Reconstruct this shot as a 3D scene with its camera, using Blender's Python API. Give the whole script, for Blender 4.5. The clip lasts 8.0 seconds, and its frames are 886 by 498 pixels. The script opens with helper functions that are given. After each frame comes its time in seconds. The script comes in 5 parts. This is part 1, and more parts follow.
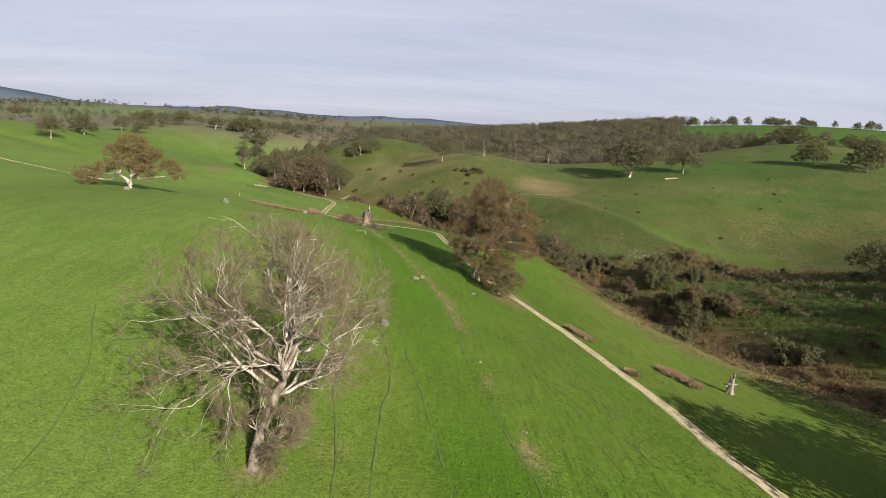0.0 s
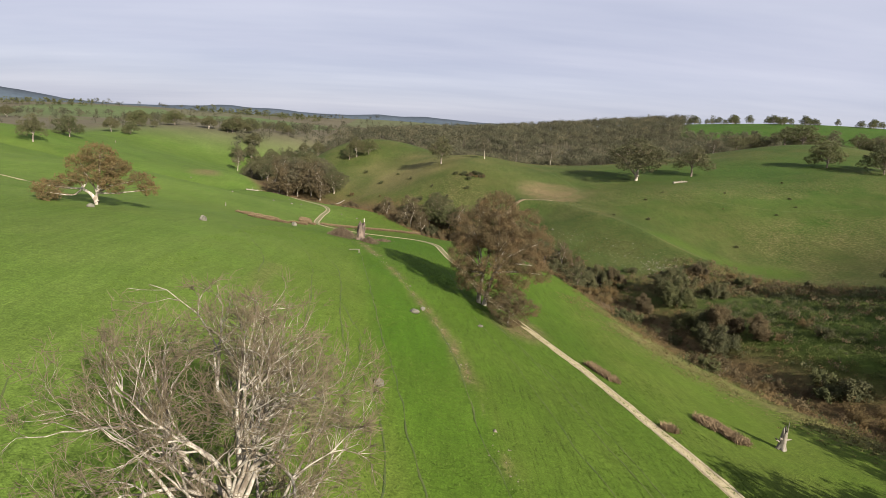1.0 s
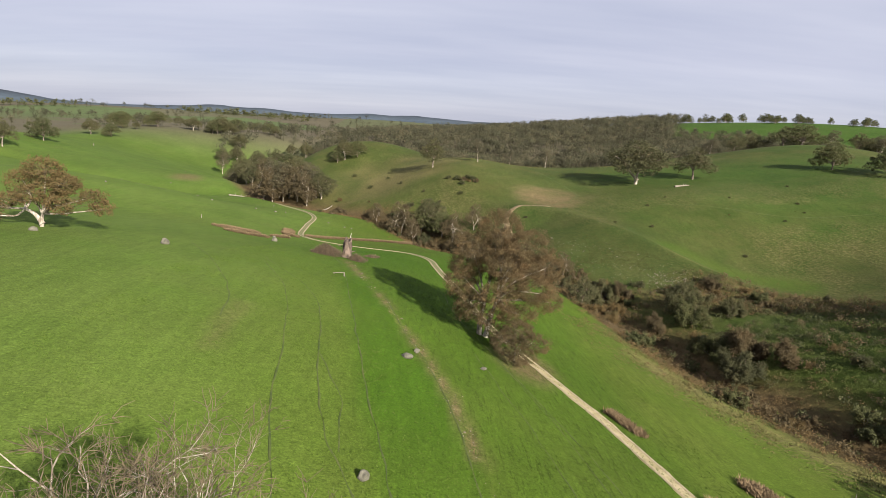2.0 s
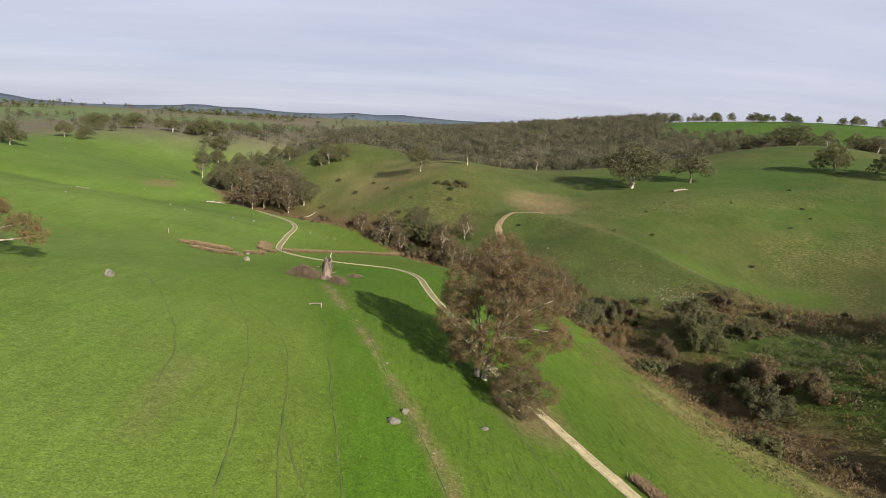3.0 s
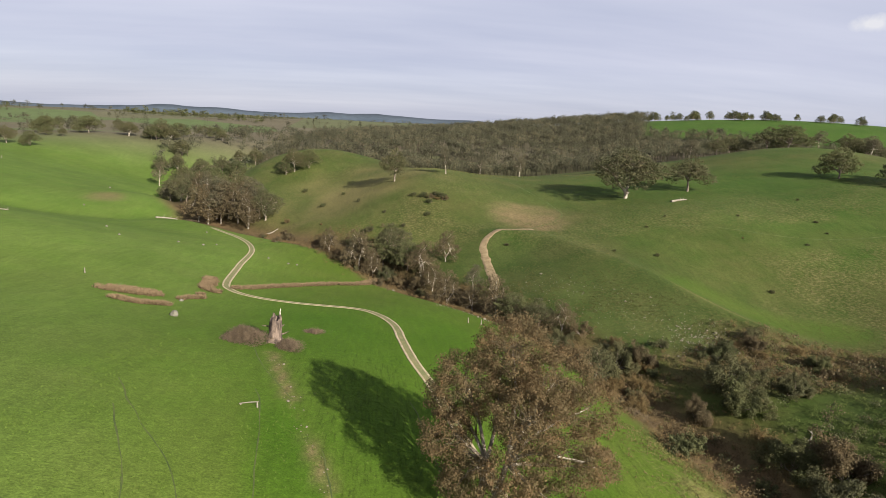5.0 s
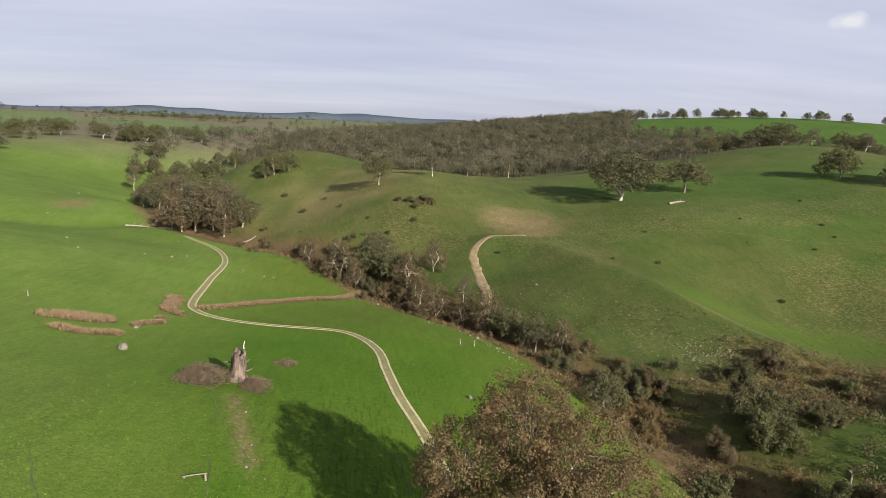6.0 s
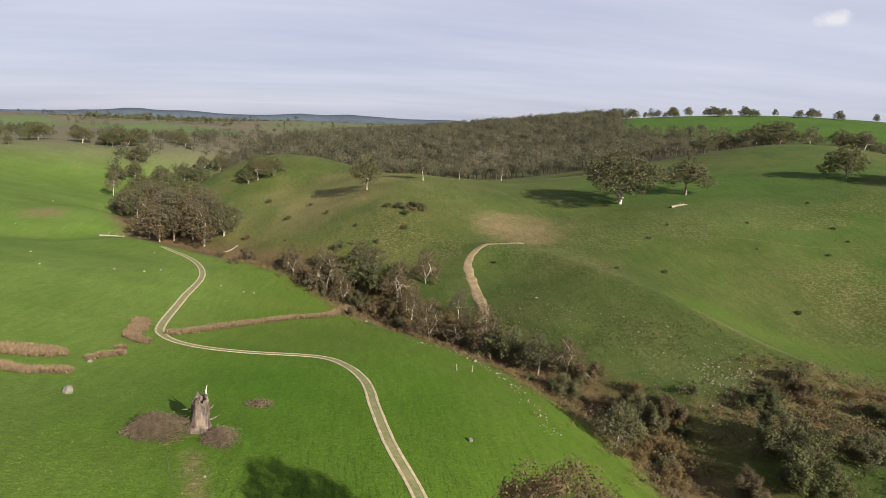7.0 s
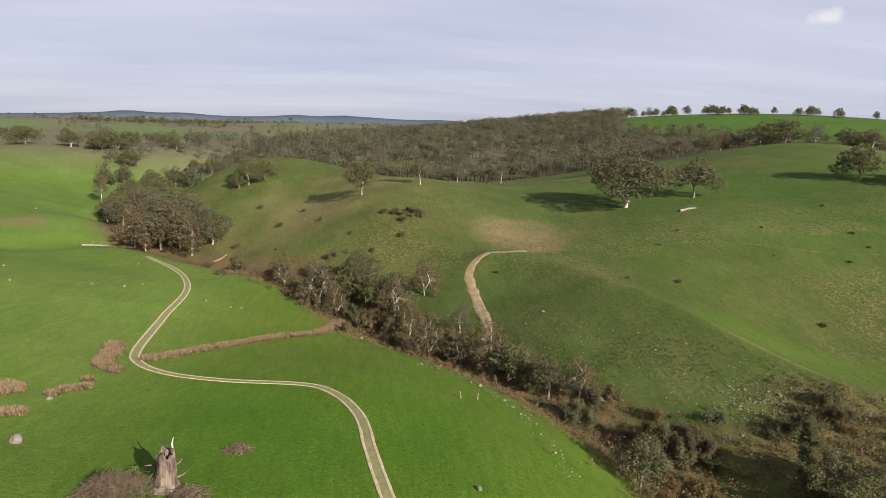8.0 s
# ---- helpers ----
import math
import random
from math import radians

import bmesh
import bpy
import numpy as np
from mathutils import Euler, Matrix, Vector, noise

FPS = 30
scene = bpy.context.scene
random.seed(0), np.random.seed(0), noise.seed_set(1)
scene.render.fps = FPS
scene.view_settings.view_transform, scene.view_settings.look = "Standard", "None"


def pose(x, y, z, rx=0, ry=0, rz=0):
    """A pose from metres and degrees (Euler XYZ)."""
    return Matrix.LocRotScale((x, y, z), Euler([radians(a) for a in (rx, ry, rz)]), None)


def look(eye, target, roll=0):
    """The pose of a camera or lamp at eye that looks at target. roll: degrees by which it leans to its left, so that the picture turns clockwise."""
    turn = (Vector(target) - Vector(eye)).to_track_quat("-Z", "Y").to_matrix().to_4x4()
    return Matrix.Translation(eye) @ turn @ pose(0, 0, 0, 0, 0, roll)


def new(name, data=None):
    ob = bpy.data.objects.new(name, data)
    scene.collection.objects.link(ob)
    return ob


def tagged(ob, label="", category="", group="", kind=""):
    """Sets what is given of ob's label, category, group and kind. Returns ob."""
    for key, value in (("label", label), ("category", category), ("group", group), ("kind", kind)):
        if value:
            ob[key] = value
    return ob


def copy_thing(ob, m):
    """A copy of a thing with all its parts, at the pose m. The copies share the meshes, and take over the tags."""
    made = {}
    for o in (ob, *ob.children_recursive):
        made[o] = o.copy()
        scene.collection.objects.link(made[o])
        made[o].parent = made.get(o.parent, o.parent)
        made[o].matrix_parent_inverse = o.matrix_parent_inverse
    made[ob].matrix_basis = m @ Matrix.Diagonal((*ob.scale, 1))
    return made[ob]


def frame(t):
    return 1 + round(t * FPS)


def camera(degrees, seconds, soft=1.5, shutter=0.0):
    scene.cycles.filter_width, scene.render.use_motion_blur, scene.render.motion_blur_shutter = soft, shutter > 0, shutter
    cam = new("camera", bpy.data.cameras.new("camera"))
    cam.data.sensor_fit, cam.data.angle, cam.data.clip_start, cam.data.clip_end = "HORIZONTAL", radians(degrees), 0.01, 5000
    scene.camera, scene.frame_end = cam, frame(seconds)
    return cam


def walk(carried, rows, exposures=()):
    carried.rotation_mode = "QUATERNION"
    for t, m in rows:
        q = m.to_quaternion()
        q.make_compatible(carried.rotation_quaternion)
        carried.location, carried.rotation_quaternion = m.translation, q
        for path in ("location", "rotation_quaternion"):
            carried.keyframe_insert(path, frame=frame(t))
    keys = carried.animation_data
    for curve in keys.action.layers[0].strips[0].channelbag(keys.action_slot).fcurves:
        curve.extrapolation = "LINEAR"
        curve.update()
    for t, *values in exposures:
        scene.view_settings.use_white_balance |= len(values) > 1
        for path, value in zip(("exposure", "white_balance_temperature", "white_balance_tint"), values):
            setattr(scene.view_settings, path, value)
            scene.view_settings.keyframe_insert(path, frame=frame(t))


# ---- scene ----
cam = camera(71.9, 8.0, soft=0.6)
METRES, EYE, TILT, LEAN, TURN = 100.0, 60.0, -11.6, -3.5, 0.0
ROWS = [
    (0.0, 0.0, 0.0, 0.0, -0.0, 0.0, -0.0),
    (0.5, -0.0039, 0.0596, 0.0206, -0.16, -0.09, 0.02),
    (1.0, -0.008, 0.1203, 0.042, -0.22, -0.18, 0.17),
    (1.5, -0.0119, 0.1817, 0.0626, -0.48, -0.24, 0.31),
    (3.0, -0.0163, 0.3713, 0.1228, -2.22, -0.41, 0.99),
    (3.5, -0.0166, 0.4358, 0.145, -2.48, -0.45, 0.99),
    (4.0, -0.0156, 0.4989, 0.1681, -3.34, -0.53, 1.25),
    (4.5, -0.0143, 0.5622, 0.1871, -3.92, -0.58, 1.53),
    (6.0, -0.0044, 0.7485, 0.2305, -5.77, -0.76, 2.46),
    (6.5, -0.0002, 0.8059, 0.2439, -6.27, -0.78, 2.79),
    (7.0, 0.0036, 0.8605, 0.2571, -6.64, -0.77, 3.1),
    (7.5, 0.0066, 0.9114, 0.2696, -6.85, -0.76, 3.35),
    (8.0, 0.0088, 0.9572, 0.2817, -6.96, -0.78, 3.6),
]
walk(cam, [(t, pose(0, 0, EYE, TILT, LEAN, TURN) @ pose(METRES * x, METRES * y, METRES * z, 90 + pitch, roll, yaw)) for t, x, y, z, yaw, pitch, roll in ROWS])

# ---- light: low sun behind and to the right, thin high cloud ----
SUN_UP, SUN_FROM = radians(25.0), Vector((0.55, -0.835, 0.0))
scene.view_settings.exposure = 1.5


def sky():
    w = bpy.data.worlds.new("sky")
    scene.world = w
    w.use_nodes = True
    nt = w.node_tree
    nt.nodes.clear()
    add, link = nt.nodes.new, nt.links.new
    out, bg = add("ShaderNodeOutputWorld"), add("ShaderNodeBackground")
    air = add("ShaderNodeTexSky")
    air.sky_type, air.sun_disc = "NISHITA", False
    air.sun_elevation, air.sun_rotation = SUN_UP, math.atan2(SUN_FROM.x, SUN_FROM.y)
    dim = add("ShaderNodeMix")
    dim.data_type, dim.blend_type = "RGBA", "MULTIPLY"
    dim.inputs[0].default_value = 1.0
    dim.inputs[7].default_value = (0.044, 0.044, 0.050, 1)
    link(air.outputs[0], dim.inputs[6])
    # the cloud layer lies flat overhead: directions are spread onto a level sheet
    co, sep = add("ShaderNodeTexCoord"), add("ShaderNodeSeparateXYZ")
    link(co.outputs["Generated"], sep.inputs[0])
    high = add("ShaderNodeMath")
    high.operation, high.inputs[1].default_value = "ADD", 0.12
    link(sep.outputs[2], high.inputs[0])
    flat = add("ShaderNodeCombineXYZ")
    for i in (0, 1):
        d = add("ShaderNodeMath")
        d.operation = "DIVIDE"
        link(sep.outputs[i], d.inputs[0])
        link(high.outputs[0], d.inputs[1])
        link(d.outputs[0], flat.inputs[i])
    turn = add("ShaderNodeMapping")
    turn.inputs["Rotation"].default_value = (0, 0, radians(-12))
    turn.inputs["Scale"].default_value = (0.32, 1.0, 1.0)
    link(flat.outputs[0], turn.inputs[0])
    broad, fine = add("ShaderNodeTexNoise"), add("ShaderNodeTexNoise")
    for n, s, det, r in ((broad, 0.8, 4, 0.55), (fine, 2.6, 6, 0.6)):
        n.inputs["Scale"].default_value, n.inputs["Detail"].default_value, n.inputs["Roughness"].default_value = s, det, r
        link(turn.outputs[0], n.inputs["Vector"])
    both = add("ShaderNodeMix")
    both.data_type = "FLOAT"
    both.inputs[0].default_value = 0.2
    link(broad.outputs["Fac"], both.inputs[2])
    link(fine.outputs["Fac"], both.inputs[3])
    ramp = add("ShaderNodeValToRGB")
    e = ramp.color_ramp.elements
    e[0].position, e[0].color = 0.33, (0.179, 0.191, 0.247, 1)
    e[1].position, e[1].color = 0.68, (0.239, 0.245, 0.292, 1)
    link(both.outputs[0], ramp.inputs[0])
    # clear pale air low down, cloud above
    veil = add("ShaderNodeMapRange")
    veil.inputs[1].default_value, veil.inputs[2].default_value = 0.0, 0.10
    veil.inputs[3].default_value, veil.inputs[4].default_value = 0.78, 0.95
    link(sep.outputs[2], veil.inputs[0])
    mix = add("ShaderNodeMix")
    mix.data_type = "RGBA"
    link(veil.outputs[0], mix.inputs[0])
    link(dim.outputs[2], mix.inputs[6])
    link(ramp.outputs[0], mix.inputs[7])
    # one small bright cloud
    aim, puff = add("ShaderNodeVectorMath"), add("ShaderNodeMapRange")
    aim.operation, aim.inputs[1].default_value = "DISTANCE", (0.612, 0.778, 0.363)
    squash = add("ShaderNodeVectorMath")
    squash.operation, squash.inputs[1].default_value = "MULTIPLY", (1.0, 1.0, 2.5)
    link(co.outputs["Generated"], squash.inputs[0])
    warp = add("ShaderNodeTexNoise")
    warp.inputs["Scale"].default_value, warp.inputs["Detail"].default_value = 34.0, 5
    link(co.outputs["Generated"], warp.inputs["Vector"])
    link(squash.outputs[0], aim.inputs[0])
    bent = add("ShaderNodeMath")
    bent.operation, bent.inputs[1].default_value = "MULTIPLY", 0.075
    link(warp.outputs["Fac"], bent.inputs[0])
    far = add("ShaderNodeMath")
    link(aim.outputs["Value"], far.inputs[0])
    link(bent.outputs[0], far.inputs[1])
    puff.inputs[1].default_value, puff.inputs[2].default_value = 0.040, 0.064
    puff.inputs[3].default_value, puff.inputs[4].default_value = 0.9, 0.0
    link(far.outputs[0], puff.inputs[0])
    white = add("ShaderNodeMix")
    white.data_type = "RGBA"
    white.inputs[7].default_value = (0.292, 0.292, 0.306, 1)
    link(puff.outputs[0], white.inputs[0])
    link(mix.outputs[2], white.inputs[6])
    link(white.outputs[2], bg.inputs[0])
    bg.inputs[1].default_value = 1.0
    link(bg.outputs[0], out.inputs[0])


sky()
lamp = bpy.data.lights.new("sun", "SUN")
lamp.energy, lamp.angle, lamp.color = 5.0, radians(0.6), (1.0, 0.93, 0.82)
sun = new("sun", lamp)
sun.matrix_world = look((300, -300, 400), Vector((300, -300, 400)) - (SUN_FROM * math.cos(SUN_UP) + Vector((0, 0, math.sin(SUN_UP)))))


# ---- materials ----
class Shader:
    """A node material under construction."""

    def __init__(self, name, rough=0.9):
        self.m = bpy.data.materials.new(name)
        self.m.use_nodes = True
        self.nt = self.m.node_tree
        self.b = self.nt.nodes["Principled BSDF"]
        self.b.inputs["Roughness"].default_value = rough
        self.b.inputs["Specular IOR Level"].default_value = 0.25
        self.co = self.nt.nodes.new("ShaderNodeTexCoord").outputs["Object"]

    def link(self, a, b):
        self.nt.links.new(a, b)

    def noise(self, scale, detail=4.0, rough=0.55, vec=None, stretch=None, turn=0.0):
        n = self.nt.nodes.new("ShaderNodeTexNoise")
        n.inputs["Scale"].default_value, n.inputs["Detail"].default_value, n.inputs["Roughness"].default_value = scale, detail, rough
        vec = vec or self.co
        if stretch:
            mp = self.nt.nodes.new("ShaderNodeMapping")
            mp.inputs["Scale"].default_value, mp.inputs["Rotation"].default_value = stretch, (0, 0, turn)
            self.link(vec, mp.inputs[0])
            vec = mp.outputs[0]
        self.link(vec, n.inputs["Vector"])
        return n.outputs["Fac"]

    def ramp(self, fac, *stops):
        r = self.nt.nodes.new("ShaderNodeValToRGB")
        e = r.color_ramp.elements
        while len(e) < len(stops):
            e.new(0.5)
        for el, (p, c) in zip(e, stops):
            el.position, el.color = p, (*c, 1) if isinstance(c, tuple) else (c, c, c, 1)
        self.link(fac, r.inputs[0])
        return r.outputs[0]

    def mix(self, fac, a, b, how="MIX"):
        n = self.nt.nodes.new("ShaderNodeMix")
        n.data_type, n.blend_type = "RGBA", how
        for v, k in ((fac, 0), (a, 6), (b, 7)):
            s = n.inputs[k]
            if isinstance(v, tuple):
                s.default_value = (*v, 1)
            elif isinstance(v, (int, float)):
                s.default_value = v if k == 0 else (v, v, v, 1)
            else:
                self.link(v, s)
        return n.outputs[2]

    def math(self, how, a, b):
        n = self.nt.nodes.new("ShaderNodeMath")
        n.operation = how
        for v, s in ((a, n.inputs[0]), (b, n.inputs[1])):
            if isinstance(v, (int, float)):
                s.default_value = v
            else:
                self.link(v, s)
        return n.outputs[0]

    def attr(self, name):
        n = self.nt.nodes.new("ShaderNodeAttribute")
        n.attribute_name = name
        return n.outputs["Fac"]

    def island(self):
        return self.nt.nodes.new("ShaderNodeNewGeometry").outputs["Random Per Island"]

    def thing(self):
        return self.nt.nodes.new("ShaderNodeObjectInfo").outputs["Random"]

    def bump(self, height, strength=0.5, dist=0.1):
        n = self.nt.nodes.new("ShaderNodeBump")
        n.inputs["Strength"].default_value, n.inputs["Distance"].default_value = strength, dist
        self.link(height, n.inputs["Height"])
        self.link(n.outputs[0], self.b.inputs["Normal"])

    def done(self, colour):
        self.link(colour, self.b.inputs["Base Color"])
        return self.m


def pasture():
    s = Shader("pasture", 0.95)
    s.b.inputs["Specular IOR Level"].default_value = 0.08
    broad, mid, fine = s.noise(0.012, 3), s.noise(0.09, 5, 0.6), s.noise(1.6, 5, 0.7)
    grain = s.noise(5.5, 3, 0.7)
    streak = s.noise(0.8, 4, 0.6, stretch=(1.0, 0.12, 1.0), turn=radians(14))
    green = s.ramp(broad, (0.35, (0.064, 0.110, 0.010)), (0.65, (0.082, 0.126, 0.015)))
    green = s.mix(s.ramp(mid, (0.35, 0.0), (0.7, 0.7)), green, (0.096, 0.122, 0.021))
    green = s.mix(s.math("MULTIPLY", s.attr("lush"), 0.85), green, (0.044, 0.105, 0.005))
    # short: left slope paler and yellower, veil of haze and low sun painted in
    green = s.mix(s.attr("short"), green, s.ramp(mid, (0.3, (0.091, 0.145, 0.023)), (0.7, (0.110, 0.156, 0.031))))
    green = s.mix(s.attr("meadow"), green, s.ramp(mid, (0.3, (0.036, 0.080, 0.010)), (0.7, (0.052, 0.088, 0.015))))
    olive = s.ramp(mid, (0.3, (0.046, 0.062, 0.014)), (0.72, (0.084, 0.080, 0.026)))
    c = s.mix(s.attr("rough"), green, olive)
    c = s.mix(s.attr("coarse"), c, s.ramp(mid, (0.3, (0.036, 0.060, 0.012)), (0.7, (0.066, 0.080, 0.022))))
    dry = s.ramp(fine, (0.3, (0.16, 0.13, 0.05)), (0.7, (0.27, 0.215, 0.095)))
    c = s.mix(s.ramp(s.math("MULTIPLY", s.attr("dry"), 1.0), (0.35, 0.0), (0.9, 1.0)), c, dry)
    clump = s.ramp(s.noise(1.3, 3, 0.6), (0.47, 0.0), (0.60, 1.0))
    tan = s.ramp(mid, (0.3, (0.108, 0.104, 0.035)), (0.7, (0.155, 0.130, 0.056)))
    c = s.mix(s.math("MULTIPLY", clump, s.math("MULTIPLY", s.attr("tufts"), 1.15)), c, tan)
    soil = s.ramp(fine, (0.3, (0.115, 0.086, 0.040)), (0.7, (0.195, 0.145, 0.076)))
    c = s.mix(s.attr("soil"), c, soil)
    drag = s.ramp(s.noise(2.6, 5, 0.7, stretch=(1.0, 0.09, 1.0), turn=radians(-13)), (0.36, 0.55), (0.47, 1.0), (0.62, 1.08))
    c = s.mix(s.math("MULTIPLY", s.attr("lined"), 0.7), c, drag, "MULTIPLY")
    floor = s.ramp(mid, (0.3, (0.075, 0.060, 0.028)), (0.7, (0.150, 0.100, 0.050)))
    c = s.mix(s.attr("thicket"), c, floor)
    c = s.mix(s.attr("litter"), c, (0.055, 0.043, 0.026))
    # far paddocks, each of its own colour, with haze painted in as paler, greyer tones
    cell = s.nt.nodes.new("ShaderNodeTexVoronoi")
    cell.inputs["Scale"].default_value = 0.0046
    s.link(s.co, cell.inputs["Vector"])
    hue = s.nt.nodes.new("ShaderNodeSeparateColor")
    s.link(cell.outputs["Color"], hue.inputs[0])
    fields = s.ramp(hue.outputs[0], (0.0, (0.095, 0.094, 0.055)), (0.25, (0.122, 0.098, 0.066)), (0.45, (0.084, 0.118, 0.042)), (0.65, (0.105, 0.094, 0.060)), (0.85, (0.118, 0.100, 0.066)), (1.0, (0.088, 0.124, 0.046)))
    c = s.mix(s.attr("fields"), c, fields)
    c = s.mix(0.55, c, s.ramp(fine, (0.28, 0.62), (0.72, 1.32)), "MULTIPLY")
    c = s.mix(0.6, c, s.ramp(grain, (0.3, 0.45), (0.7, 1.5)), "MULTIPLY")
    c = s.mix(0.5, c, s.ramp(streak, (0.3, 0.78), (0.7, 1.18)), "MULTIPLY")
    patch = s.noise(0.035, 4, 0.6)
    c = s.mix(0.45, c, s.ramp(patch, (0.3, 0.72), (0.7, 1.22)), "MULTIPLY")
    c = s.mix(1.0, c, 0.76, "MULTIPLY")
    s.bump(s.math("ADD", s.math("ADD", s.math("ADD", s.math("MULTIPLY", s.math("MULTIPLY", clump, s.attr("tufts")), 0.9), s.math("MULTIPLY", fine, 0.7)), s.math("MULTIPLY", grain, 0.5)), s.math("MULTIPLY", streak, 0.35)), 0.75, 0.22)
    return s.done(c)


def foliage(name, dark, light, dead=None, thinness=0.35, each=False):
    s = Shader(name, 0.75)
    nt = s.nt
    tone = s.math("ADD", s.math("ADD", s.math("MULTIPLY", s.noise(0.9, 3, 0.6), 0.5), s.math("MULTIPLY", s.noise(0.2, 2, 0.5), 0.45)), s.math("MULTIPLY", s.island(), 0.12))
    c = s.ramp(tone, (0.28, dark), (0.60, light), (0.80, dead or light))
    c = s.mix(0.5, c, s.ramp(s.thing(), (0.0, (0.75, 0.75, 0.75)), (1.0, (1.25, 1.15, 1.05))), "MULTIPLY")
    c = s.mix(1.0, c, 0.80, "MULTIPLY")
    if each:
        c = s.mix(1.0, c, s.ramp(s.attr("tree_tone"), (0.0, (0.62, 0.60, 0.58)), (0.5, (0.95, 1.0, 0.92)), (1.0, (1.45, 1.38, 1.30))), "MULTIPLY")
    thin = nt.nodes.new("ShaderNodeBsdfTranslucent")
    s.link(c, thin.inputs[0])
    m = nt.nodes.new("ShaderNodeMixShader")
    m.inputs[0].default_value = thinness
    s.link(s.b.outputs[0], m.inputs[1])
    s.link(thin.outputs[0], m.inputs[2])
    s.link(m.outputs[0], nt.nodes["Material Output"].inputs[0])
    return s.done(c)


def bark(name, pale, dark, patch=0.5):
    s = Shader(name, 0.85)
    long = s.noise(2.2, 5, 0.6, stretch=(1.0, 1.0, 0.3))
    fine = s.noise(14.0, 4, 0.7, stretch=(1.0, 1.0, 0.25))
    c = s.ramp(long, (patch - 0.12, dark), (patch + 0.12, pale))
    c = s.mix(0.5, c, s.ramp(fine, (0.3, 0.5), (0.7, 1.1)), "MULTIPLY")
    s.bump(fine, 0.6, 0.04)
    return s.done(c)


def plain(name, a, b, scale, rough=0.9, bumpy=0.05):
    s = Shader(name, rough)
    n, f = s.noise(scale, 5, 0.6), s.noise(scale * 7, 4, 0.7)
    c = s.ramp(n, (0.3, a), (0.7, b))
    c = s.mix(0.5, c, s.ramp(f, (0.3, 0.55), (0.7, 1.15)), "MULTIPLY")
    s.bump(f, 0.6, bumpy)
    return s.done(c)


def tuft(name, a, b):
    s = Shader(name, 0.9)
    s.b.inputs["Specular IOR Level"].default_value = 0.08
    return s.done(s.mix(1.0, s.ramp(s.island(), (0.0, a), (1.0, b)), 0.88, "MULTIPLY"))


PASTURE = pasture()
LEAF_OLIVE = foliage("olive_leaves", (0.048, 0.057, 0.025), (0.106, 0.104, 0.047), (0.15, 0.11, 0.057))
LEAF_BRONZE = foliage("great_gum_leaves", (0.056, 0.058, 0.026), (0.150, 0.106, 0.052), (0.240, 0.132, 0.062), 0.4)
LEAF_GREY = foliage("grey_gum_leaves", (0.058, 0.062, 0.036), (0.120, 0.108, 0.064), (0.160, 0.120, 0.074))
LEAF_RUST = foliage("rust_leaves", (0.078, 0.068, 0.028), (0.165, 0.115, 0.048), (0.215, 0.132, 0.056))
LEAF_DARK = foliage("dark_leaves", (0.046, 0.060, 0.022), (0.100, 0.106, 0.042), (0.14, 0.105, 0.052))
# far leaves: distance haze painted in, paler and greyer than near foliage
LEAF_FOREST_HAZED = foliage("hazed_forest_leaves", (0.050, 0.056, 0.034), (0.092, 0.090, 0.058), (0.120, 0.104, 0.070), 0.4, True)
SCRUB_LEAF = foliage("scrub_leaves", (0.062, 0.056, 0.028), (0.125, 0.096, 0.050), (0.175, 0.110, 0.056))
BARK_PALE = bark("pale_bark", (0.42, 0.38, 0.31), (0.17, 0.135, 0.10), 0.50)
BARK_GREY = bark("grey_bark", (0.26, 0.22, 0.18), (0.11, 0.085, 0.065), 0.52)
BARK_DARK = bark("dark_bark", (0.20, 0.165, 0.125), (0.065, 0.05, 0.037), 0.52)
BARK_DEAD = bark("dead_bark", (0.34, 0.305, 0.25), (0.115, 0.09, 0.066), 0.51)
TWIG = bark("dry_twigs", (0.150, 0.118, 0.070), (0.080, 0.060, 0.036), 0.5)
GRAVEL = plain("gravel_track", (0.205, 0.168, 0.098), (0.335, 0.278, 0.178), 0.9, 0.95, 0.05)
EARTH = plain("bare_earth", (0.125, 0.088, 0.045), (0.22, 0.168, 0.095), 0.6, 0.95, 0.06)
EARTH_PALE = plain("pale_track_earth", (0.22, 0.185, 0.09), (0.36, 0.30, 0.185), 0.7, 0.95, 0.05)
STONE = plain("grey_stone", (0.070, 0.066, 0.048), (0.145, 0.134, 0.102), 1.7, 0.9, 0.05)
WOOD_GREY = plain("weathered_wood", (0.110, 0.092, 0.070), (0.225, 0.20, 0.16), 1.4, 0.85, 0.04)
REEDS = tuft("dry_reeds", (0.115, 0.080, 0.046), (0.205, 0.148, 0.086))
TUSSOCK = tuft("dry_tussock", (0.088, 0.090, 0.030), (0.155, 0.132, 0.056))
TUSSOCK_GREEN = tuft("hill_tussock", (0.050, 0.064, 0.018), (0.098, 0.096, 0.036))
TRACK_GRASS = plain("worn_track_grass", (0.085, 0.102, 0.033), (0.165, 0.142, 0.066), 1.1, 0.95, 0.05)
PAD = plain("trodden_turf", (0.030, 0.050, 0.009), (0.075, 0.086, 0.022), 0.35, 0.95, 0.05)
BRACKEN = tuft("dead_bracken", (0.074, 0.055, 0.026), (0.150, 0.102, 0.047))
FERN = tuft("green_bracken", (0.046, 0.066, 0.016), (0.094, 0.108, 0.032))
# blue-grey of far haze put into the base colour of dark woods
HAZE_BLUE_RANGE = plain("haze_blue_range", (0.036, 0.050, 0.066), (0.052, 0.068, 0.086), 0.004, 1.0, 0.0)

